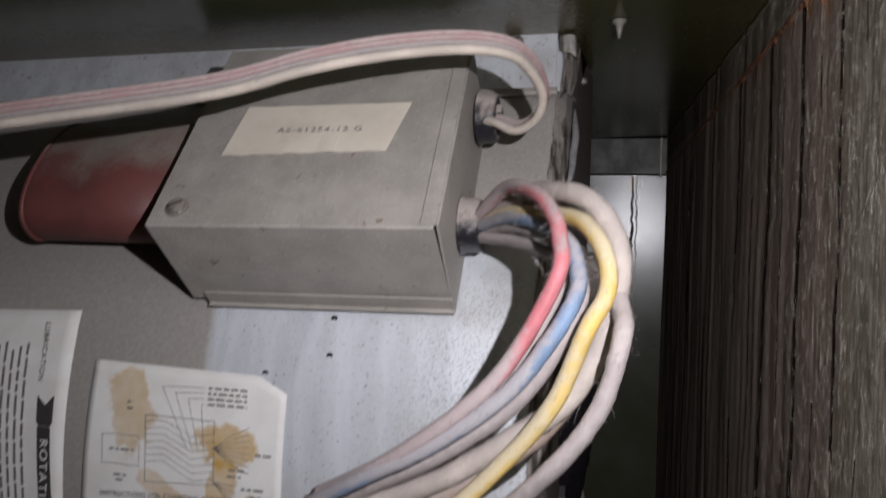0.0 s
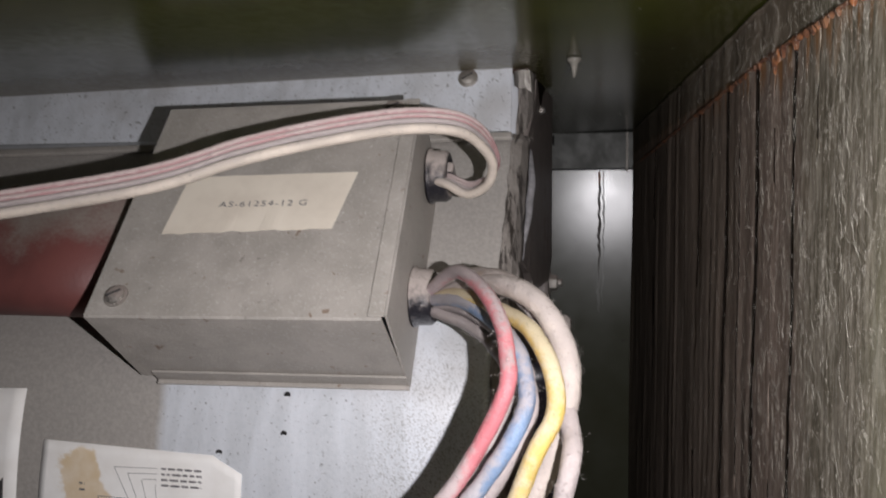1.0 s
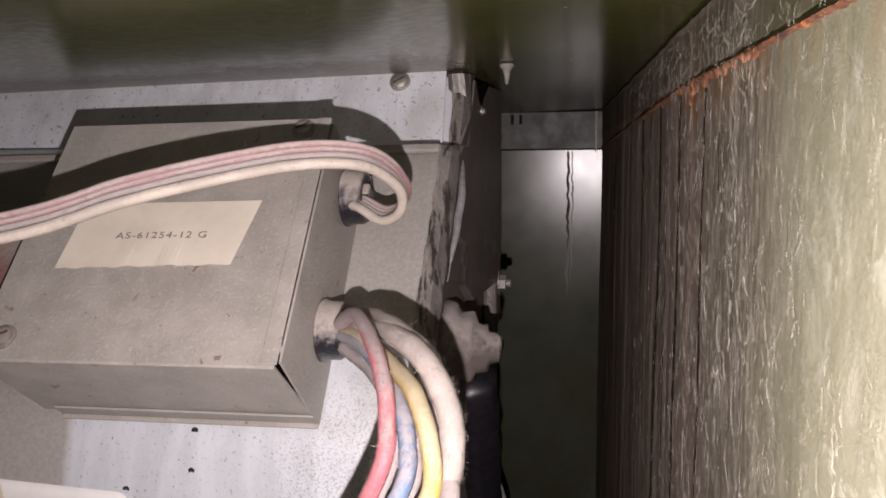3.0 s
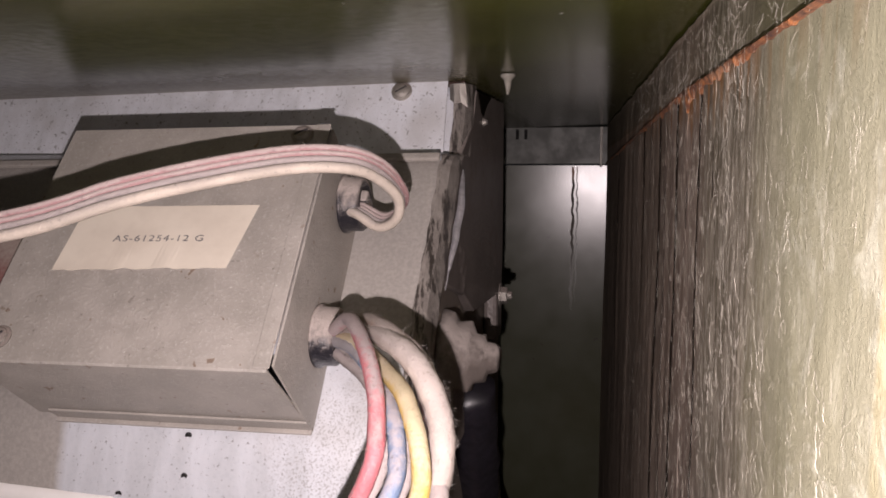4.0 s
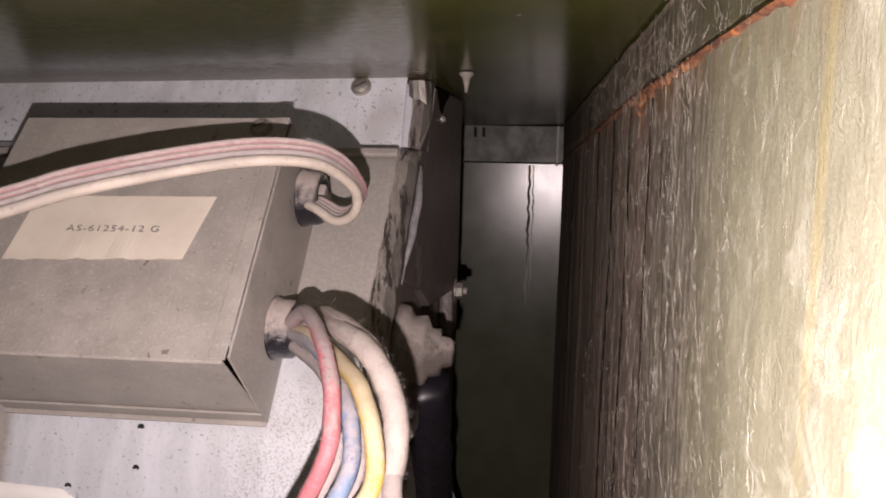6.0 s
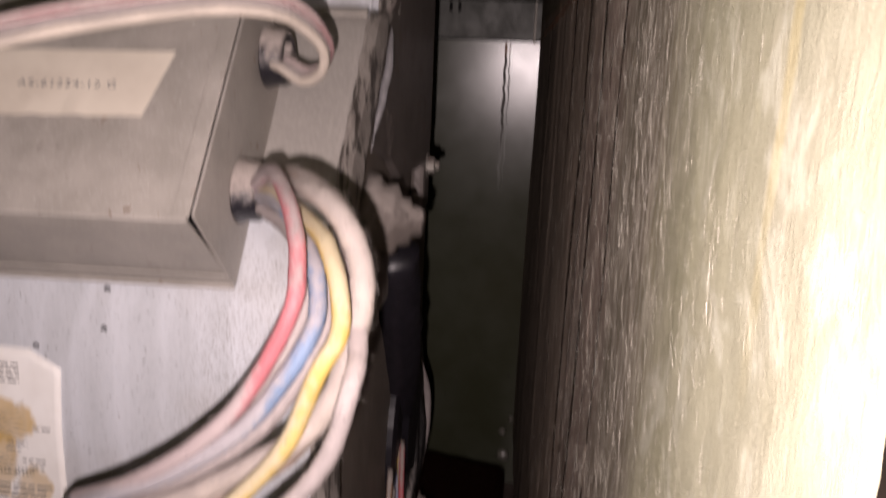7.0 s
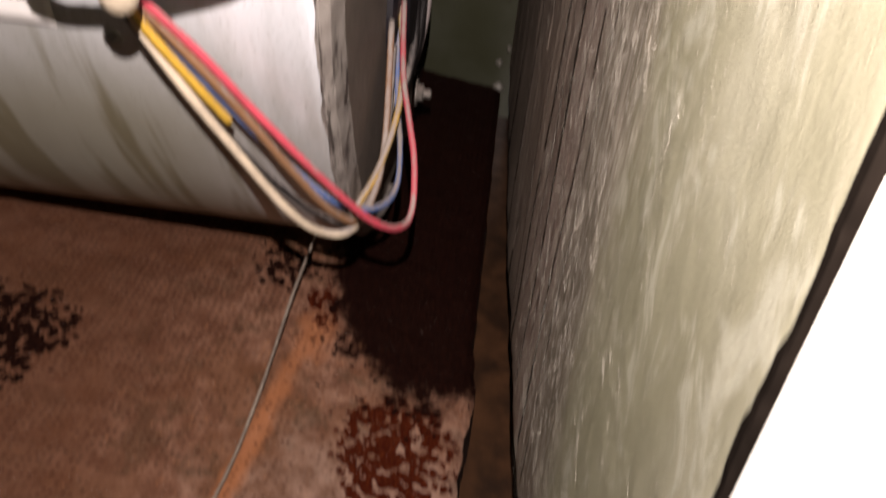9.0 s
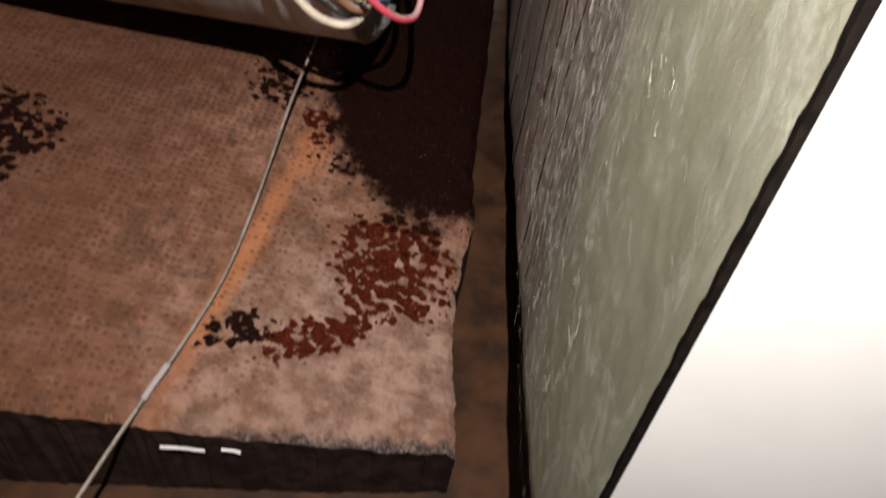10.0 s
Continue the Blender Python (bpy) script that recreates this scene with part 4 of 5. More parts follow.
def build_box():
    box = thing("control_box", tuple(on_slope(-0.124, 0.0, 0.0)), "grey-painted steel electrical box with a dusty screwed cover on the blower", "electrical box")
    l, r, b, t, f, s = -0.1845, -0.0598, -0.0032, 0.1172, 0.0565, 0.0011
    tilt = SLOPE @ pose(r, 0, 0, 0, 0, 1.0) @ pose(-r, 0, 0)
    on_box = lambda u, v, n: tilt @ Vector((u, v, n))  # noqa: E731
    bend = [(0.004, b), (f - 0.0008, b), (f, b + 0.0008), (f, t - 0.0008), (f - 0.0008, t), (0.001, t), (0.001, t - s), (f - s, t - s), (f - s, b + s), (0.004, b + s)]
    verts = [on_box(l, v, n) for n, v in bend] + [on_box(r + 0.0010, v, n) for n, v in bend]
    k = len(bend)
    faces = [(i, (i + 1) % k, k + (i + 1) % k, k + i) for i in range(k)] + [(0, 1, 8, 9), (1, 2, 3, 4, 7, 8), (4, 5, 6, 7)]
    faces += [tuple(k + i for i in q) for q in faces[-3:]]
    place("cover", mesh_of("cover", verts, faces), PAINT, box)
    # end panels, the one with the cable entries cut back at its lower corner
    outline = [(0.0006, b - 0.0010), (0.0006, t - 0.001), (f - 0.003, t - 0.001), (f - 0.003, b + 0.0036), (0.006, b - 0.0010)]
    verts = [on_box(r + 0.0022, v, n) for n, v in outline] + [on_box(r + 0.0012, v, n) for n, v in outline]
    k = len(outline)
    faces = [tuple(range(k)), tuple(range(k, 2 * k))] + [(i, (i + 1) % k, k + (i + 1) % k, k + i) for i in range(k)]
    place("end_panel", mesh_of("end_panel", verts, faces), PAINT, box)
    part("end_fold", slab((r - 0.0045, b + 0.001, f + 0.0001), (r + 0.0022, t - 0.001, f + 0.0009), 0.0004, m=tilt), PAINT, box)
    part("end_panel", slab((l + 0.0005, b + 0.0012, 0.0008), (l + 0.0016, t - 0.0012, f - s), m=tilt), PAINT, box)
    part("base_lip", join(slab((l + 0.008, b - 0.0032, 0.0012), (r + 0.0022, b + 0.0026, 0.0026), 0.0004, m=tilt), slab((l + 0.008, b - 0.0013, 0.0012), (r + 0.0022, b - 0.0002, 0.010), 0.0003, m=tilt)), PAINT, box)
    screw(SLOPE @ pose(-0.1732, 0.0048, f), box, 0.0042)
    screw(SLOPE @ pose(-0.0717, 0.1100, f), box, 0.0042)
    # paper label with a torn lower edge
    verts, faces = [], []
    steps = 40
    for i in range(steps + 1):
        q = i / steps
        top = (-0.1612 + 0.0797 * q, 0.0690 + 0.0022 * q + 0.0003 * noise.noise(Vector((q * 9, 1, 0))))
        low = (-0.1640 + 0.0768 * q, 0.0366 + 0.0034 * q + 0.0011 * noise.noise(Vector((q * 13, 4, 0))) + 0.0006 * noise.noise(Vector((q * 40, 4, 0))))
        for h in (0.0002, 0.00055):
            lift = 0.0009 * max(0.0, noise.noise(Vector((q * 7, 8, 0))))
            verts += [on_slope(top[0], top[1], f + h), on_slope((top[0] + low[0]) / 2, (top[1] + low[1]) / 2, f + h), on_slope(low[0], low[1], f + h + lift)]
        if i:
            a, b = 6 * i - 6, 6 * i
            faces += [(a + 3, a + 4, b + 4, b + 3), (a + 4, a + 5, b + 5, b + 4), (a, a + 1, b + 1, b), (a + 1, a + 2, b + 2, b + 1), (a + 2, a + 5, b + 5, b + 2), (a, a + 3, b + 3, b)]
    paper = place("label", mesh_of("label", verts, faces), LABEL, box, "cream paper label with typed number")
    write("AS-61254-12 G", 0.0044, SLOPE @ pose(-0.1212, 0.0530, f + 0.0008, 0, 0, 1.6), INK_FADED, paper, 1.28)
    # strain-relief bushings
    for v, n in ((0.0965, 0.0245), (0.0315, 0.0180)):
        at = SLOPE @ pose(r + 0.0022, v, n, 0, 90, 0)
        rings = [(0, 0.0136), (0.0012, 0.0136), (0.0016, 0.0126), (0.0080, 0.0124), (0.0094, 0.0114), (0.0098, 0.0090), (0.006, 0.0082)]
        verts, faces = lathe(rings, at, 30)
        bush = place("bushing", mesh_of("bushing", verts, faces, True), BUSH, box, "dusty black plastic strain-relief bushing")
        part("wedge", slab((-0.0070, -0.0034, 0.0045), (0.0070, 0.0034, 0.0122), 0.0014, m=at), BUSH, bush)
    return box


def write(body, size, at, material, parent, stretch=1.0):
    curve = bpy.data.curves.new("text", "FONT")
    curve.body, curve.size, curve.align_x, curve.align_y, curve.extrude = body, size, "CENTER", "CENTER", 0.00004
    curve.space_character = 1.16
    tmp = bpy.data.objects.new("text", curve)
    scene.collection.objects.link(tmp)
    bpy.context.view_layer.update()
    me = bpy.data.meshes.new_from_object(tmp.evaluated_get(bpy.context.evaluated_depsgraph_get()))
    bpy.data.objects.remove(tmp)
    me.transform(at @ Matrix.Diagonal((stretch, 1, 1, 1)))
    return place("lettering", me, material, parent)


def build_capacitor():
    can = thing("capacitor", tuple(on_slope(-0.25, 0.02, 0.0)), "oval red-brown capacitor can, dusty on top, beside the electrical box", "capacitor")
    verts, faces = [], []
    n = 36
    rows = [(-0.2840, 0.80), (-0.2820, 0.90), (-0.2785, 0.97), (-0.2735, 1.0), (-0.24, 1.0), (-0.1895, 1.0)]
    for u, k in rows:
        for i in range(n):
            a = 2 * math.pi * i / n
            c, s = math.cos(a), math.sin(a)
            h = 0.0365 * k * math.copysign(abs(s) ** 0.85, s)
            d = 0.0195 * k * math.copysign(abs(c) ** 0.85, c)
            verts.append(on_slope(u, 0.0535 + h, 0.0215 + d))
    for k in range(len(rows) - 1):
        for i in range(n):
            j = (i + 1) % n
            faces.append((k * n + i, k * n + j, (k + 1) * n + j, (k + 1) * n + i))
    faces += [tuple(range(n)), tuple((len(rows) - 1) * n + i for i in range(n))]
    place("can", mesh_of("can", verts, faces, True), CAN, can)
    verts, faces = [], []
    for u, k in ((-0.2790, 0.985), (-0.2788, 1.022), (-0.2765, 1.024), (-0.2761, 0.99)):
        for i in range(n):
            a = 2 * math.pi * i / n
            c, s = math.cos(a), math.sin(a)
            verts.append(on_slope(u, 0.0535 + 0.0365 * k * math.copysign(abs(s) ** 0.85, s), 0.0215 + 0.0195 * k * math.copysign(abs(c) ** 0.85, c)))
    faces = [(k * n + i, k * n + (i + 1) % n, ((k + 1) % 4) * n + (i + 1) % n, ((k + 1) % 4) * n + i) for k in range(4) for i in range(n)]
    place("crimped_rim", mesh_of("crimped_rim", verts, faces, True), CAN, can)
    return can


def sheet_on_wrap(corners, nu, nv, lift, torn=0.0):
    """A thin sheet that follows the housing, from four corners (x, z): top left, top right, bottom right, bottom left."""
    (ax, az), (bx, bz), (cx, cz), (dx, dz) = corners
    verts, faces = [], []
    for h in (0.0, 0.00025):
        for i in range(nu + 1):
            q = i / nu
            for k in range(nv + 1):
                w = k / nv
                x = (ax + (bx - ax) * q) * (1 - w) + (dx + (cx - dx) * q) * w
                z = (az + (bz - az) * q) * (1 - w) + (dz + (cz - dz) * q) * w
                z -= torn * max(0.0, (q - 0.86) / 0.14 + 0.25 * noise.noise(Vector((q * 30, 2, 0)))) * (1 - w) if q > 0.86 else 0.0
                wob = 0.0004 * noise.noise(Vector((x * 40, 0, z * 40)))
                verts.append((x, wrap_y(z) - lift - h - abs(wob), z))
    m = (nu + 1) * (nv + 1)
    for i in range(nu):
        for k in range(nv):
            a = i * (nv + 1) + k
            quad = (a, a + 1, a + nv + 2, a + nv + 1)
            faces += [quad, tuple(m + q for q in quad)]
    ring = [k for k in range(nv + 1)] + [i * (nv + 1) + nv for i in range(1, nu + 1)] + [nu * (nv + 1) + k for k in range(nv - 1, -1, -1)] + [i * (nv + 1) for i in range(nu - 1, 0, -1)]
    for k in range(len(ring)):
        a, b = ring[k], ring[(k + 1) % len(ring)]
        faces.append((a, b, m + b, m + a))
    return mesh_of("sheet", verts, faces, True)


def stroke(points, width, lift):
    """An ink line on the paper, through points (x, z)."""
    verts, faces = [], []
    for i, (x, z) in enumerate(points):
        p, q = points[max(0, i - 1)], points[min(len(points) - 1, i + 1)]
        d = Vector((q[0] - p[0], q[1] - p[1])).normalized() * width / 2
        for s in (1, -1):
            verts.append((x - s * d.y, wrap_y(z) - lift, z + s * d.x))
        if i:
            faces.append((2 * i - 2, 2 * i - 1, 2 * i + 1, 2 * i))
    return verts, faces


def ink(lines, material, parent, name, lift=0.0013):
    verts, faces = [], []
    for pts, width in lines:
        v, f = stroke(pts, width, lift)
        faces += [tuple(len(verts) + i for i in q) for q in f]
        verts += v
    return place(name, mesh_of(name, verts, faces), material, parent)


def build_papers():
    sheet = thing("instruction_sheet", (-0.187, 0.30, 0.139), "white brown-stained paper wiring sheet stuck on the blower", "paper sheet")
    place("paper", sheet_on_wrap(((-0.2350, 0.2432), (-0.1338, 0.2402), (-0.1372, 0.1388), (-0.2440, 0.1400)), 28, 20, 0.0003, 0.0072), PAPER, sheet)
    x = lambda q: -0.235 + 0.1 * q  # noqa: E731
    lines = [([(x(0.30), 0.219), (x(0.30), 0.187), (x(0.66), 0.1885), (x(0.66), 0.2185), (x(0.30), 0.219)], 0.0004)]
    lines += [([(x(0.07), 0.2085), (x(0.07), 0.1945), (x(0.27), 0.194), (x(0.27), 0.2085), (x(0.07), 0.2085)], 0.0003)]
    for i in range(7):
        a, b = 0.216 - 0.0032 * i, 0.2125 - 0.0035 * i
        lines.append(([(x(0.30), a), (x(0.40), a + 0.001), (x(0.55), b - 0.002), (x(0.66), b)], 0.00025))
    for i in range(4):
        lines.append(([(x(0.38 + 0.07 * i), 0.233 - 0.0025 * i), (x(0.52 + 0.03 * i), 0.205)], 0.00025))
        lines.append(([(x(0.38 + 0.07 * i), 0.233 - 0.0025 * i), (x(0.60), 0.2335 - 0.0025 * i)], 0.00025))
    for i in range(8):
        a = 1.0 - 0.28 * i
        lines.append(([(x(0.66), 0.206), (x(0.74), 0.206 + 0.006 * a), (x(0.84), 0.206 + 0.011 * a)], 0.00025))
        if i < 4:
            lines.append(([(x(0.66), 0.190), (x(0.72), 0.1895 - 0.002 * i), (x(0.78), 0.189 - 0.004 * i)], 0.00025))
    ink(lines, INK_FADED, sheet, "diagram_line")
    rng = random.Random(3)
    for z, lo, hi in [(0.2335 - 0.0025 * i, 0.62, 0.82) for i in range(4)] + [(0.2245, 0.20, 0.23), (0.2215, 0.20, 0.23), (0.2015, 0.11, 0.24), (0.189, 0.13, 0.20), (0.1865, 0.14, 0.19), (0.2045, 0.87, 0.95), (0.1965, 0.74, 0.82), (0.1935, 0.73, 0.80), (0.188, 0.80, 0.92), (0.1845, 0.84, 0.90)]:
        q, rows = lo, []
        while q < hi:
            w = rng.uniform(0.015, 0.05)
            rows.append(([(x(q), z), (x(min(hi, q + w)), z)], 0.0010))
            q += w + 0.010
        ink(rows, INK_FADED, sheet, "caption_bar")
    for i in range(9):
        z = 0.1745 - 0.0030 * i - (0.002 if i > 3 else 0)
        q, rows = 0.02, []
        while q < 0.93 - (0.3 if i in (3, 8) else 0):
            w = rng.uniform(0.02, 0.08)
            rows.append(([(x(q) - 0.006, z), (x(q + w) - 0.006, z)], 0.0011))
            q += w + 0.012
        ink(rows, INK_FADED, sheet, "text_bar")
    turn = Matrix(((1, 0, 0, -0.1900), (0, 0, -1, wrap_y(0.1805) - 0.0012), (0, 1, 0, 0.1805), (0, 0, 0, 1)))
    write("INSTRUCTIONS FOR CHANGING BLOWER SPEED", 0.0036, turn @ pose(0, 0, 0, 0, 0, 2.2), INK, sheet, 0.88)

    notice = thing("lubrication_notice", (-0.29, 0.30, 0.13), "white printed paper notice with a black rotation arrow on the blower", "paper notice")
    place("paper", sheet_on_wrap(((-0.370, 0.2620), (-0.2470, 0.2660), (-0.2535, 0.1300), (-0.372, 0.1280)), 16, 20, 0.0003), NOTICE, notice)
    for i in range(13):
        xx = -0.2735 - 0.0042 * i
        z, rows = 0.249 - 0.002 * (i % 3), []
        while z > 0.140:
            w = rng.uniform(0.004, 0.011)
            rows.append(([(xx, z), (xx - 0.0002, max(0.14, z - w))], 0.0014))
            z -= w + 0.0014
        ink(rows, INK_FADED, notice, "text_bar")
    # arrow banner
    xc, w = -0.2605, 0.0048
    tips = [(xc - w, 0.224), (xc, 0.2195), (xc + w, 0.2245), (xc + w * 0.9, 0.211), (xc + w * 0.62, 0.209), (xc - w * 0.62, 0.209), (xc - w, 0.211)]
    pts = [(a, wrap_y(b) - 0.0013, b) for a, b in tips]
    place("arrow", mesh_of("arrow", pts, [(0, 1, 5, 6), (1, 2, 3, 4), (1, 4, 5)]), INK, notice, "black rotation arrow")
    ink([([(xc - 0.0004, 0.2088 - 0.0068 * i) for i in range(11)], 0.0074)], INK, notice, "banner", 0.0014)
    down = Matrix(((0, 1, 0, xc - 0.0003), (0, 0, -1, wrap_y(0.182) - 0.0026), (-1, 0, 0, 0.182), (0, 0, 0, 1)))
    write("ROTATION", 0.0060, down, NOTICE, notice, 1.22)
    down = Matrix(((0, 1, 0, -0.2635), (-0.17, 0, -0.985, wrap_y(0.245) - 0.0018), (-0.985, 0, 0.17, 0.2455), (0, 0, 0, 1)))
    write("LUBRICATION", 0.0040, down, INK, notice, 1.0)


# ---- wires ----
FUZZ = []


def wire(points, r, colour, parent, rough=0.12, name="wire", fuzz=0, n=10):
    seed = points[0][0] * 977 + points[-1][2] * 331
    verts, faces = tube(points, r, n, 10, rough, seed)
    ob = place(name, mesh_of(name, verts, faces, True), WIRE[colour], parent, f"dusty {colour} wire")
    rng = random.Random(int(seed * 1000) % 9973)
    for _ in range(fuzz * 2):
        i = rng.randrange(n, len(verts) - n)
        c = sum((Vector(verts[(i // n) * n + k]) for k in range(n)), Vector()) / n
        out = (Vector(verts[i]) - c).normalized()
        p, pts = Vector(verts[i]) - out * 0.0003, []
        way = (out + 0.8 * Vector((rng.gauss(0, 1), rng.gauss(0, 1), rng.gauss(0, 1)))).normalized()
        long = rng.uniform(0.0007, 0.0020) + 0.005 * rng.random() ** 7
        for k in range(5):
            pts.append(p.copy())
            p = p + way * long / 4
            way = (way + 0.5 * Vector((rng.gauss(0, 1), rng.gauss(0, 1), rng.gauss(0, 1)))).normalized()
        FUZZ.append((pts, rng.uniform(0.000018, 0.000042)))
    return ob


def lint(parent):
    tagged(place("lint", strands(list(FUZZ)), LINT, parent, "grey lint hairs"), kind="stuff")
    FUZZ.clear()


def build_wires():
    loom = thing("wire_loom", (-0.05, 0.30, 0.18), "bundle of thick dusty coloured wires looping out of the electrical box", "wire bundle")
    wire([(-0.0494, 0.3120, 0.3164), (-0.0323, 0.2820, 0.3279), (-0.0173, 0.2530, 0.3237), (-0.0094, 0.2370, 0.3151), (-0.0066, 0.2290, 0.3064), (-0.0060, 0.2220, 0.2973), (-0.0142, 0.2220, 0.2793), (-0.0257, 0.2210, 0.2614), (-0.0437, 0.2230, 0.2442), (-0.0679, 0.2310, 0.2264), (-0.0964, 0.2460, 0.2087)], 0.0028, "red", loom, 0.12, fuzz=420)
    wire([(-0.0479, 0.3120, 0.3075), (-0.0259, 0.2820, 0.3057), (-0.0111, 0.2520, 0.3010), (-0.0070, 0.2380, 0.2927), (-0.0151, 0.2320, 0.2705), (-0.0281, 0.2310, 0.2512), (-0.0492, 0.2340, 0.2348), (-0.0765, 0.2420, 0.2172), (-0.1029, 0.2540, 0.2025)], 0.0026, "grey", loom, 0.2, fuzz=380)
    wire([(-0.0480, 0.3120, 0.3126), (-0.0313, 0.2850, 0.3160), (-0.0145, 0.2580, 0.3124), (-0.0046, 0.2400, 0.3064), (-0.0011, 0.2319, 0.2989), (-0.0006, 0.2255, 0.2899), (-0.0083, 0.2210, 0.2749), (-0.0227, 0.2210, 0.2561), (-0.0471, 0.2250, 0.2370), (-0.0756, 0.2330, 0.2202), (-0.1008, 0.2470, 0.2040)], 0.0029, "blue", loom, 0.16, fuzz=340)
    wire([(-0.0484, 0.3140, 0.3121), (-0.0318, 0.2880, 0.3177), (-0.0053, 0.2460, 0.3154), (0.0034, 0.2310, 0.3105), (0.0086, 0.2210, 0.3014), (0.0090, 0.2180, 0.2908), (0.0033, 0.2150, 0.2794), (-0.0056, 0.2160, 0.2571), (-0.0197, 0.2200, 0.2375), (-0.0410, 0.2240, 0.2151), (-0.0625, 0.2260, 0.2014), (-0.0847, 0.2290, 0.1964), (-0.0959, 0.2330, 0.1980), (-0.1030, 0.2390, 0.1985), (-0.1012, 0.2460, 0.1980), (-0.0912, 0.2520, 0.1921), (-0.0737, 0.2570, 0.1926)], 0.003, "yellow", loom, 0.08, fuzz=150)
    wire([(-0.0487, 0.3160, 0.3113), (-0.0271, 0.2880, 0.3220), (-0.0109, 0.2620, 0.3249), (0.0025, 0.2460, 0.3206), (0.0108, 0.2370, 0.3088), (0.0127, 0.2310, 0.2957), (0.0083, 0.2290, 0.2760), (-0.0022, 0.2290, 0.2554), (-0.0214, 0.2310, 0.2393), (-0.0518, 0.2370, 0.2190), (-0.0898, 0.2480, 0.2027)], 0.0040, "white", loom, 0.18, fuzz=420)
    wire([(-0.0491, 0.3180, 0.3140), (-0.0290, 0.2940, 0.3247), (-0.0130, 0.2680, 0.3261), (0.0018, 0.2520, 0.3199), (0.0102, 0.2420, 0.3049), (0.0116, 0.2360, 0.2898), (0.0055, 0.2340, 0.2694), (-0.0085, 0.2340, 0.2456), (-0.0307, 0.2370, 0.2256), (-0.0595, 0.2430, 0.2074), (-0.0927, 0.2520, 0.1967)], 0.0036, "tan", loom, 0.2, fuzz=420)
    wire([(-0.0495, 0.3200, 0.3153), (-0.0303, 0.2980, 0.3244), (-0.0143, 0.2720, 0.3251), (0.0011, 0.2540, 0.3159), (0.0090, 0.2399, 0.2977), (0.0137, 0.2229, 0.2852), (0.0138, 0.2118, 0.2770), (0.0080, 0.2110, 0.2564), (-0.0057, 0.2130, 0.2363), (-0.0280, 0.2240, 0.2136), (-0.0542, 0.2366, 0.1980), (-0.0767, 0.2400, 0.1902), (-0.0999, 0.2430, 0.1881), (-0.1082, 0.2500, 0.1888)], 0.0031, "grey", loom, 0.25, fuzz=260)
    wire([(x + 0.0022 * i / 10, y + 0.0048, z - 0.0040) for i, (x, y, z) in enumerate([(-0.0480, 0.3120, 0.3126), (-0.0313, 0.2850, 0.3160), (-0.0145, 0.2580, 0.3124), (-0.0046, 0.2400, 0.3064), (-0.0010, 0.2320, 0.2989), (-0.0008, 0.2260, 0.2899), (-0.0078, 0.2220, 0.2749), (-0.0212, 0.2220, 0.2561), (-0.0456, 0.2260, 0.2370), (-0.0741, 0.2340, 0.2202), (-0.0993, 0.2480, 0.2040)])], 0.0026, "grey", loom, 0.22, fuzz=320)
    # closed-end connector under the bundle
    at = look((-0.0775, 0.2490, 0.1850), (-0.0800, 0.2560, 0.1700))
    verts, faces = lathe([(0.001, 0.0035), (0.0, 0.0052), (-0.003, 0.0066), (-0.009, 0.0070), (-0.013, 0.0064), (-0.015, 0.0045)], at, 18)
    place("connector", mesh_of("connector", verts, faces, True), WIRE["cream"], loom, "cream plastic crimp connector")
    lint(loom)

    leads = thing("motor_leads", (-0.03, 0.36, 0.03), "thin coloured motor leads running under the blower edge", "motor leads")
    k = 0.0018
    wire([(-0.0960, 0.2790, 0.1690), (-0.0785, 0.2925, 0.1260), (-0.0605, 0.3063, 0.0870), (-0.043, 0.320, 0.051), (-0.029, 0.333, 0.031), (-0.014, 0.348, 0.027), (-0.010, 0.400, 0.032), (-0.012, 0.443, 0.048), (-0.015, 0.487, 0.071), (-0.022, 0.528, 0.115)], 0.0022, "cream", leads, 0.05)
    wire([(-0.087, 0.276, 0.171), (-0.068, 0.288, 0.144), (-0.049, 0.301, 0.112), (-0.023, 0.314, 0.075), (-0.002, 0.328, 0.046), (0.011, 0.342, 0.034), (0.0155, 0.360, 0.034), (0.012, 0.387, 0.050), (0.004, 0.413, 0.065), (-0.005, 0.445, 0.080), (-0.014, 0.50, 0.105)], 0.0019, "crimson", leads, 0.04)
    wire([(-0.0885, 0.2790, 0.1670), (-0.0710, 0.2895, 0.1395), (-0.0540, 0.3025, 0.1080), (-0.0370, 0.3170, 0.0735), (-0.0210, 0.3315, 0.0445), (-0.010, 0.350, 0.034), (-0.008, 0.40, 0.045), (-0.017, 0.47, 0.10)], 0.0021, "brown", leads, 0.05)
    wire([(-0.0910, 0.2870, 0.1600), (-0.0600, 0.3050, 0.1090), (-0.0405, 0.3180, 0.0780), (-0.0205, 0.3310, 0.0520), (-0.004, 0.350, 0.039), (0.003, 0.380, 0.034), (-0.001, 0.420, 0.041), (-0.010, 0.460, 0.056), (-0.018, 0.505, 0.10)], k, "cobalt", leads, 0.04)
    wire([(-0.0900, 0.2735, 0.1690), (-0.0815, 0.2825, 0.1480), (-0.0715, 0.2920, 0.1265), (-0.0620, 0.3010, 0.1070)], 0.0021, "orange", leads, 0.04)
    wire([(-0.093, 0.281, 0.160), (-0.079, 0.295, 0.123), (-0.055, 0.312, 0.079), (-0.031, 0.334, 0.041), (-0.015, 0.354, 0.029), (-0.010, 0.42, 0.04), (-0.016, 0.48, 0.08)], k, "black", leads, 0.05)
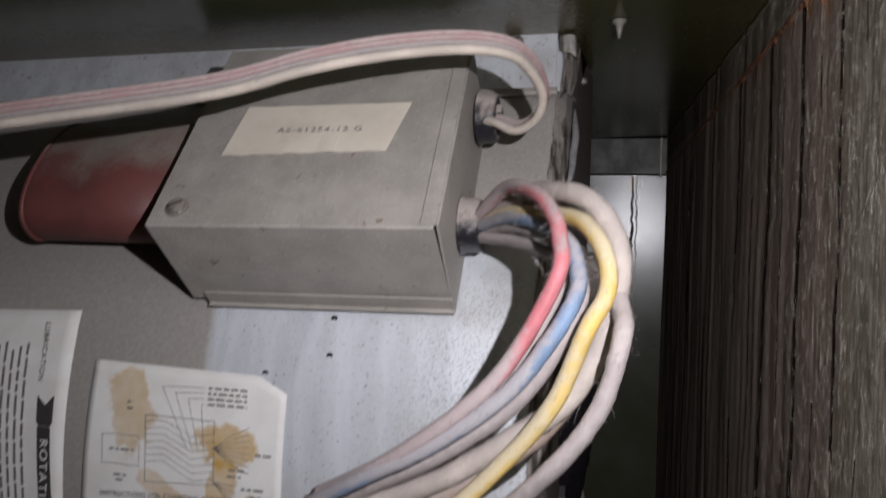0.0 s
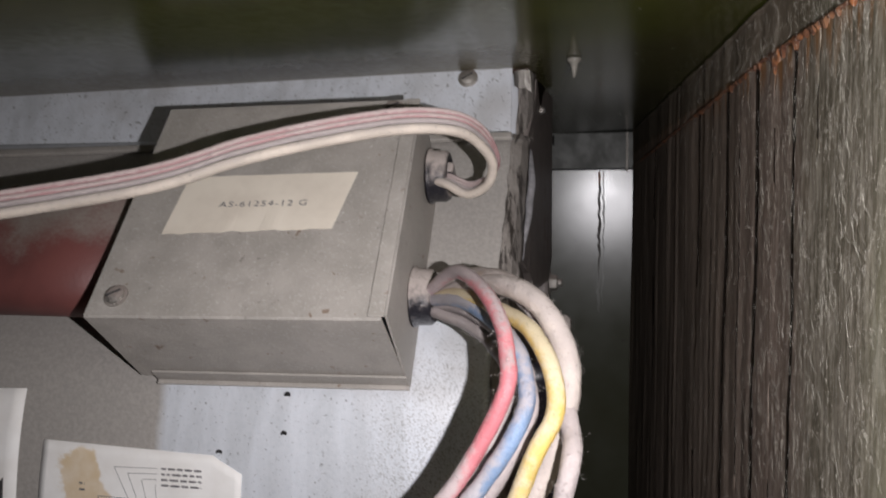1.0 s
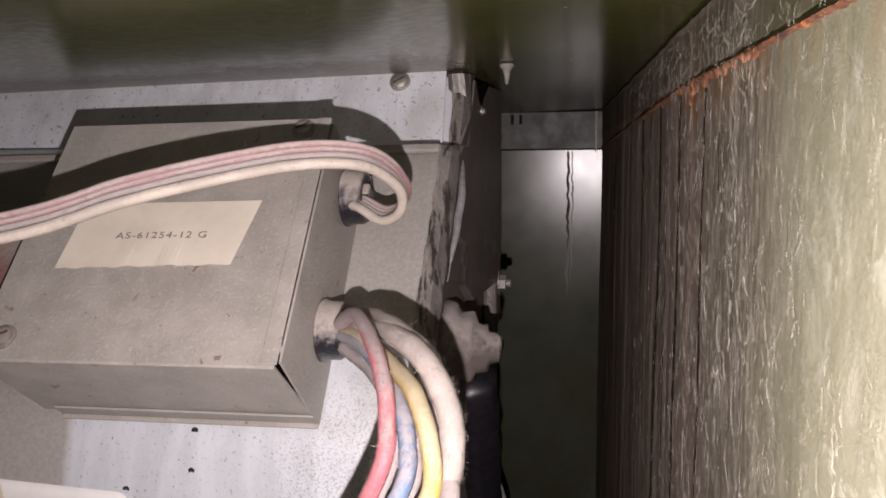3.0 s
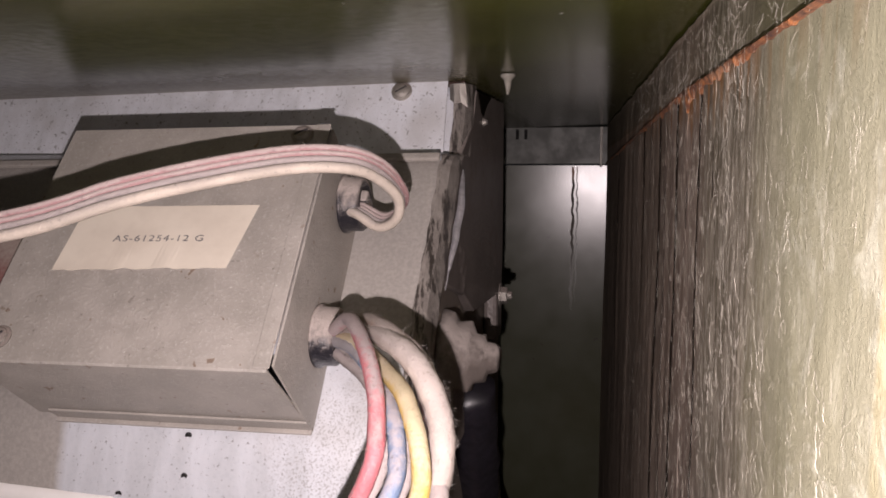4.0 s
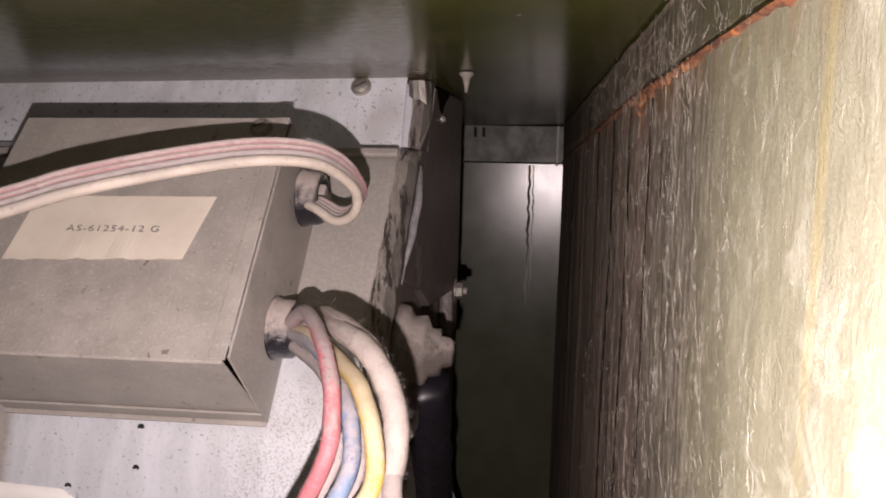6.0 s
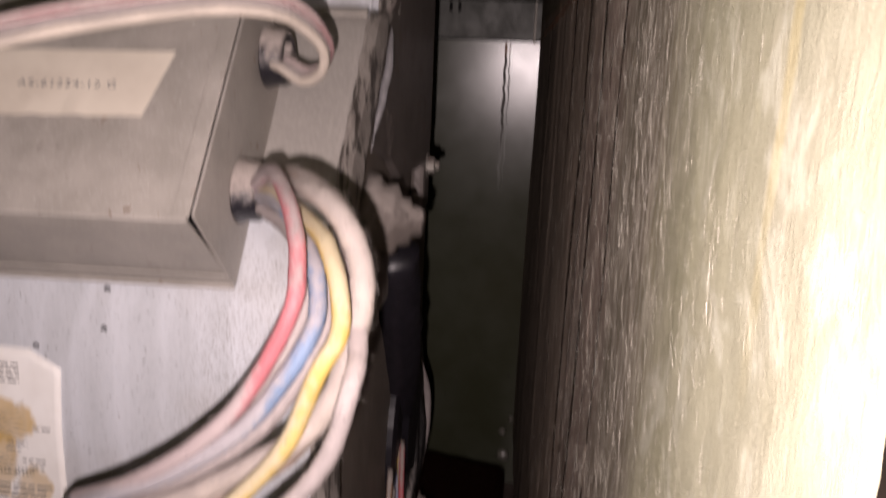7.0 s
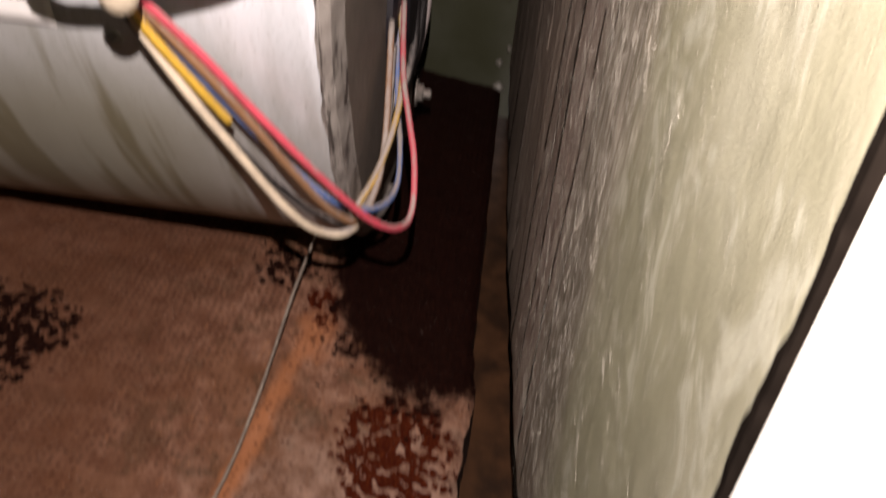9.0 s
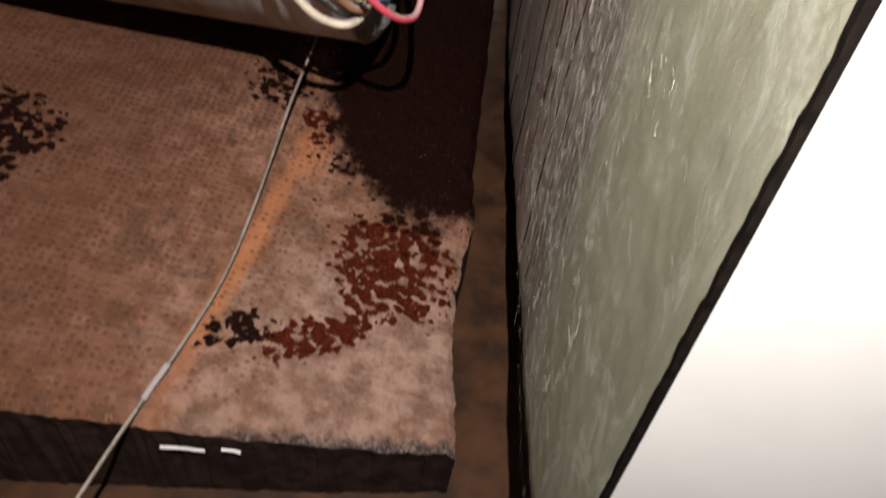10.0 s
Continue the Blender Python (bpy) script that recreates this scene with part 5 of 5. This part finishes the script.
    wire([(-0.018, 0.346, 0.031), (-0.009, 0.386, 0.041), (-0.004, 0.422, 0.061), (-0.007, 0.458, 0.078), (-0.015, 0.494, 0.098), (-0.022, 0.525, 0.118)], 0.0020, "orange", leads, 0.05)
    verts, faces = lathe([(0.0, 0.0036), (0.004, 0.0042), (0.010, 0.0042), (0.0125, 0.002)], look((-0.094, 0.281, 0.160), (-0.098, 0.286, 0.148)), 14)
    place("wire_end", mesh_of("wire_end", verts, faces, True), WIRE["grey"], leads, "lint-covered wire end")


def build_cable():
    """A flat four-core cable that leaves the upper bushing, turns back and crosses the box."""
    cable = thing("flat_cable", (-0.1, 0.262, 0.37), "flat four-core power cable, dusty pink and white, crossing the box", "power cable")
    spine = [(-0.0567, 0.352, 0.3665), (-0.0475, 0.345, 0.365), (-0.0362, 0.3385, 0.3606), (-0.0262, 0.33, 0.364), (-0.022, 0.32, 0.3725), (-0.0262, 0.305, 0.3822), (-0.035, 0.292, 0.3868), (-0.0539, 0.2808, 0.3869), (-0.081, 0.2664, 0.3817), (-0.1092, 0.2571, 0.3748), (-0.1476, 0.2468, 0.3633), (-0.2334, 0.2314, 0.3499), (-0.3158, 0.2273, 0.3376)]
    across = [(0, 0.9, 0.3), (0.05, 0.88, 0.45), (0, 0.80, 0.58), (-0.1, 0.92, 0.35), (0.15, 0.96, 0.15), (0.35, 0.75, 0.5), (0.15, 0.55, 0.82), (0.0, 0.42, 0.9)] + [(-0.08, 0.36, 0.93)] * 5
    for k, (colour, r) in enumerate((("ivory", 0.0022), ("grey", 0.0014), ("pink", 0.0013), ("pink", 0.0015))):
        off = (0.0, 0.0034, 0.0058, 0.0081)[k] - 0.0042
        pts = [tuple(Vector(p) + Vector(a).normalized() * off) for p, a in zip(spine, across)]
        wire(pts, r, colour, cable, 0.10, "core", 200)
    lint(cable)


# ---- the coil ----
def coil_z(x, y):
    return -0.137 - 0.14 * x + 0.08 * y


def build_coil():
    coil = thing("evaporator_coil", (-0.2, 0.45, -0.178), "rust-brown scaled evaporator coil with dark wet stains in the pan", "coil")
    nx, ny = 190, 210
    verts, faces = [], []
    for i in range(nx + 1):
        q = i / nx
        for k in range(ny + 1):
            w = (k / ny) ** 1.25
            right = 0.0730 - 0.0100 * min(1.0, w / 0.13) - 0.006 * w + 0.0050 * math.exp(-((w - 0.29) / 0.05) ** 2)
            x = -0.46 + (right + 0.46) * q
            front = 0.1885 + 0.18 * x * (0.75 if x < 0 else 1.0)
            y = front + (0.80 - front) * w
            x += 0.0018 * noise.noise(Vector((1, y * 70, 0))) * q ** 20 + 0.0012 * noise.noise(Vector((1, y * 260, 0))) * q ** 20
            y += (0.0016 * noise.noise(Vector((x * 70, 2, 0))) + 0.0014 * noise.noise(Vector((x * 260, 2, 0)))) * (1 - w) ** 25
            z = coil_z(x, y) + 0.0011 * noise.noise(Vector((x * 60, y * 60, 0))) + 0.0006 * noise.noise(Vector((x * 240, y * 240, 3)))
            z += 0.0028 * noise.noise(Vector((x * 12, y * 12, 7)))
            z -= 0.004 * max(0.0, 1 - w / 0.02) ** 2 + 0.004 * max(0.0, (q - 0.985) / 0.015) ** 2
            verts.append((x, y, z))
    for i in range(nx):
        for k in range(ny):
            a = i * (ny + 1) + k
            faces.append((a, a + ny + 1, a + ny + 2, a + 1))
    me = bpy.data.meshes.new("face")
    me.from_pydata(verts, [], faces)
    me.shade_smooth()
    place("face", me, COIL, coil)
    # fin packs below the face, seen on edge at the front and the side
    front = [verts[i * (ny + 1)] for i in range(nx + 1)]
    side = [verts[nx * (ny + 1) + k] for k in range(1, ny + 1)]
    rim = front + side
    rows, faces = [], []
    for i, (x, y, z) in enumerate(rim):
        jag = 0.0026 * noise.noise(Vector((x * 420, y * 420, 0)))
        rows += [(x, y, z), (x + jag * 0.6, y + 0.0015 + jag, z - 0.010), (x + jag, y + 0.003, -0.1785)]
        if i:
            for k in range(2):
                faces.append((3 * i - 3 + k, 3 * i - 2 + k, 3 * i + 1 + k, 3 * i + k))
    place("fin_edge", mesh_of("fin_edge", rows, faces), FIN, coil, "black corroded fin edges")
    # thin tube from the blower across the coil
    pipe = thing("capillary_tube", (-0.09, 0.13, -0.115), "thin grey dusty tube lying across the rusty coil", "thin tube")
    pts = [(-0.060, 0.462, -0.048), (-0.0655, 0.40, -0.070), (-0.0680, 0.33, -0.0925), (-0.0705, 0.27, -0.1022), (-0.0775, 0.218, -0.1045), (-0.0830, 0.190, -0.1055), (-0.0945, 0.130, -0.112), (-0.104, 0.085, -0.124), (-0.110, 0.03, -0.137)]
    verts, faces = tube(pts, 0.0012, 8, 12, 0.25, 1)
    place("tube", mesh_of("tube", verts, faces, True), dusty("flecked_tube", (0.12, 0.09, 0.07), 0.6, 0.20, 520, 0.0, (0.36, 0.30, 0.24)), pipe)
    verts, faces = tube([(-0.0795, 0.2085, -0.1045), (-0.0815, 0.198, -0.1050), (-0.0838, 0.187, -0.1058)], 0.0019, 8, 6, 0.5, 2)
    place("lint_knot", mesh_of("lint_knot", verts, faces, True), WIRE["grey"], pipe, "clot of lint")


def build_small_things():
    DROP = plain("wet_sealant", (0.30, 0.28, 0.24), 0.15, 0.0, 0.3, 200)
    verts, faces = lathe([(0, 0.0042), (-0.0012, 0.0040), (-0.003, 0.0024), (-0.007, 0.0014), (-0.0105, 0.0007)], pose(0.0092, 0.4223, TOP), 14)
    verts = [Vector(v) + 0.0006 * noise.noise_vector(Vector(v) * 400) for v in verts]
    drip = place("sealant_drip", mesh_of("sealant_drip", verts, faces, True), DROP)
    tagged(drip, "grey hardened sealant drip hanging from the cabinet top", "sealant drip")
    for (x, z), r in (((0.0518, -0.104), 0.005), ((0.0539, -0.138), 0.008), ((0.0615, -0.085), 0.004)):
        verts, faces = lathe([(0, r), (0.002, r * 0.9), (0.004, r * 0.55), (0.005, r * 0.2)], pose(x, REAR - 0.0002, z, 90, 0, 0), 16)
        verts = [Vector(v) + 0.0022 * noise.noise_vector(Vector(v) * 260) for v in verts]
        verts = [Vector((v.x, min(v.y, REAR + 0.001), v.z)) for v in verts]
        blob = place("water_bead", mesh_of("water_bead", verts, faces, True), DROP)
        tagged(blob, "glistening wet bead running down the cabinet back", "water bead", "beads on the cabinet back")
    for a, b in (((-0.0745, 0.1765), (-0.0530, 0.1795)), ((-0.0450, 0.1805), (-0.0355, 0.1818))):
        za, zb = -0.1290, -0.1310
        verts, faces = tube([(a[0], a[1], za), ((a[0] + b[0]) / 2, (a[1] + b[1]) / 2 + 0.0004, (za + zb) / 2), (b[0], b[1], zb)], 0.0009, 6, 6, 0.3, a[0])
        sliver = place("paint_sliver", mesh_of("paint_sliver", verts, faces), WHITE)
        tagged(sliver, "thin pale sliver of flaked paint on the coil front", "paint sliver", "slivers on the coil front")


build_cabinet()
build_insulation()
build_blower()
build_motor_mount()
build_box()
build_capacitor()
build_papers()
build_wires()
build_cable()
build_coil()
build_small_things()
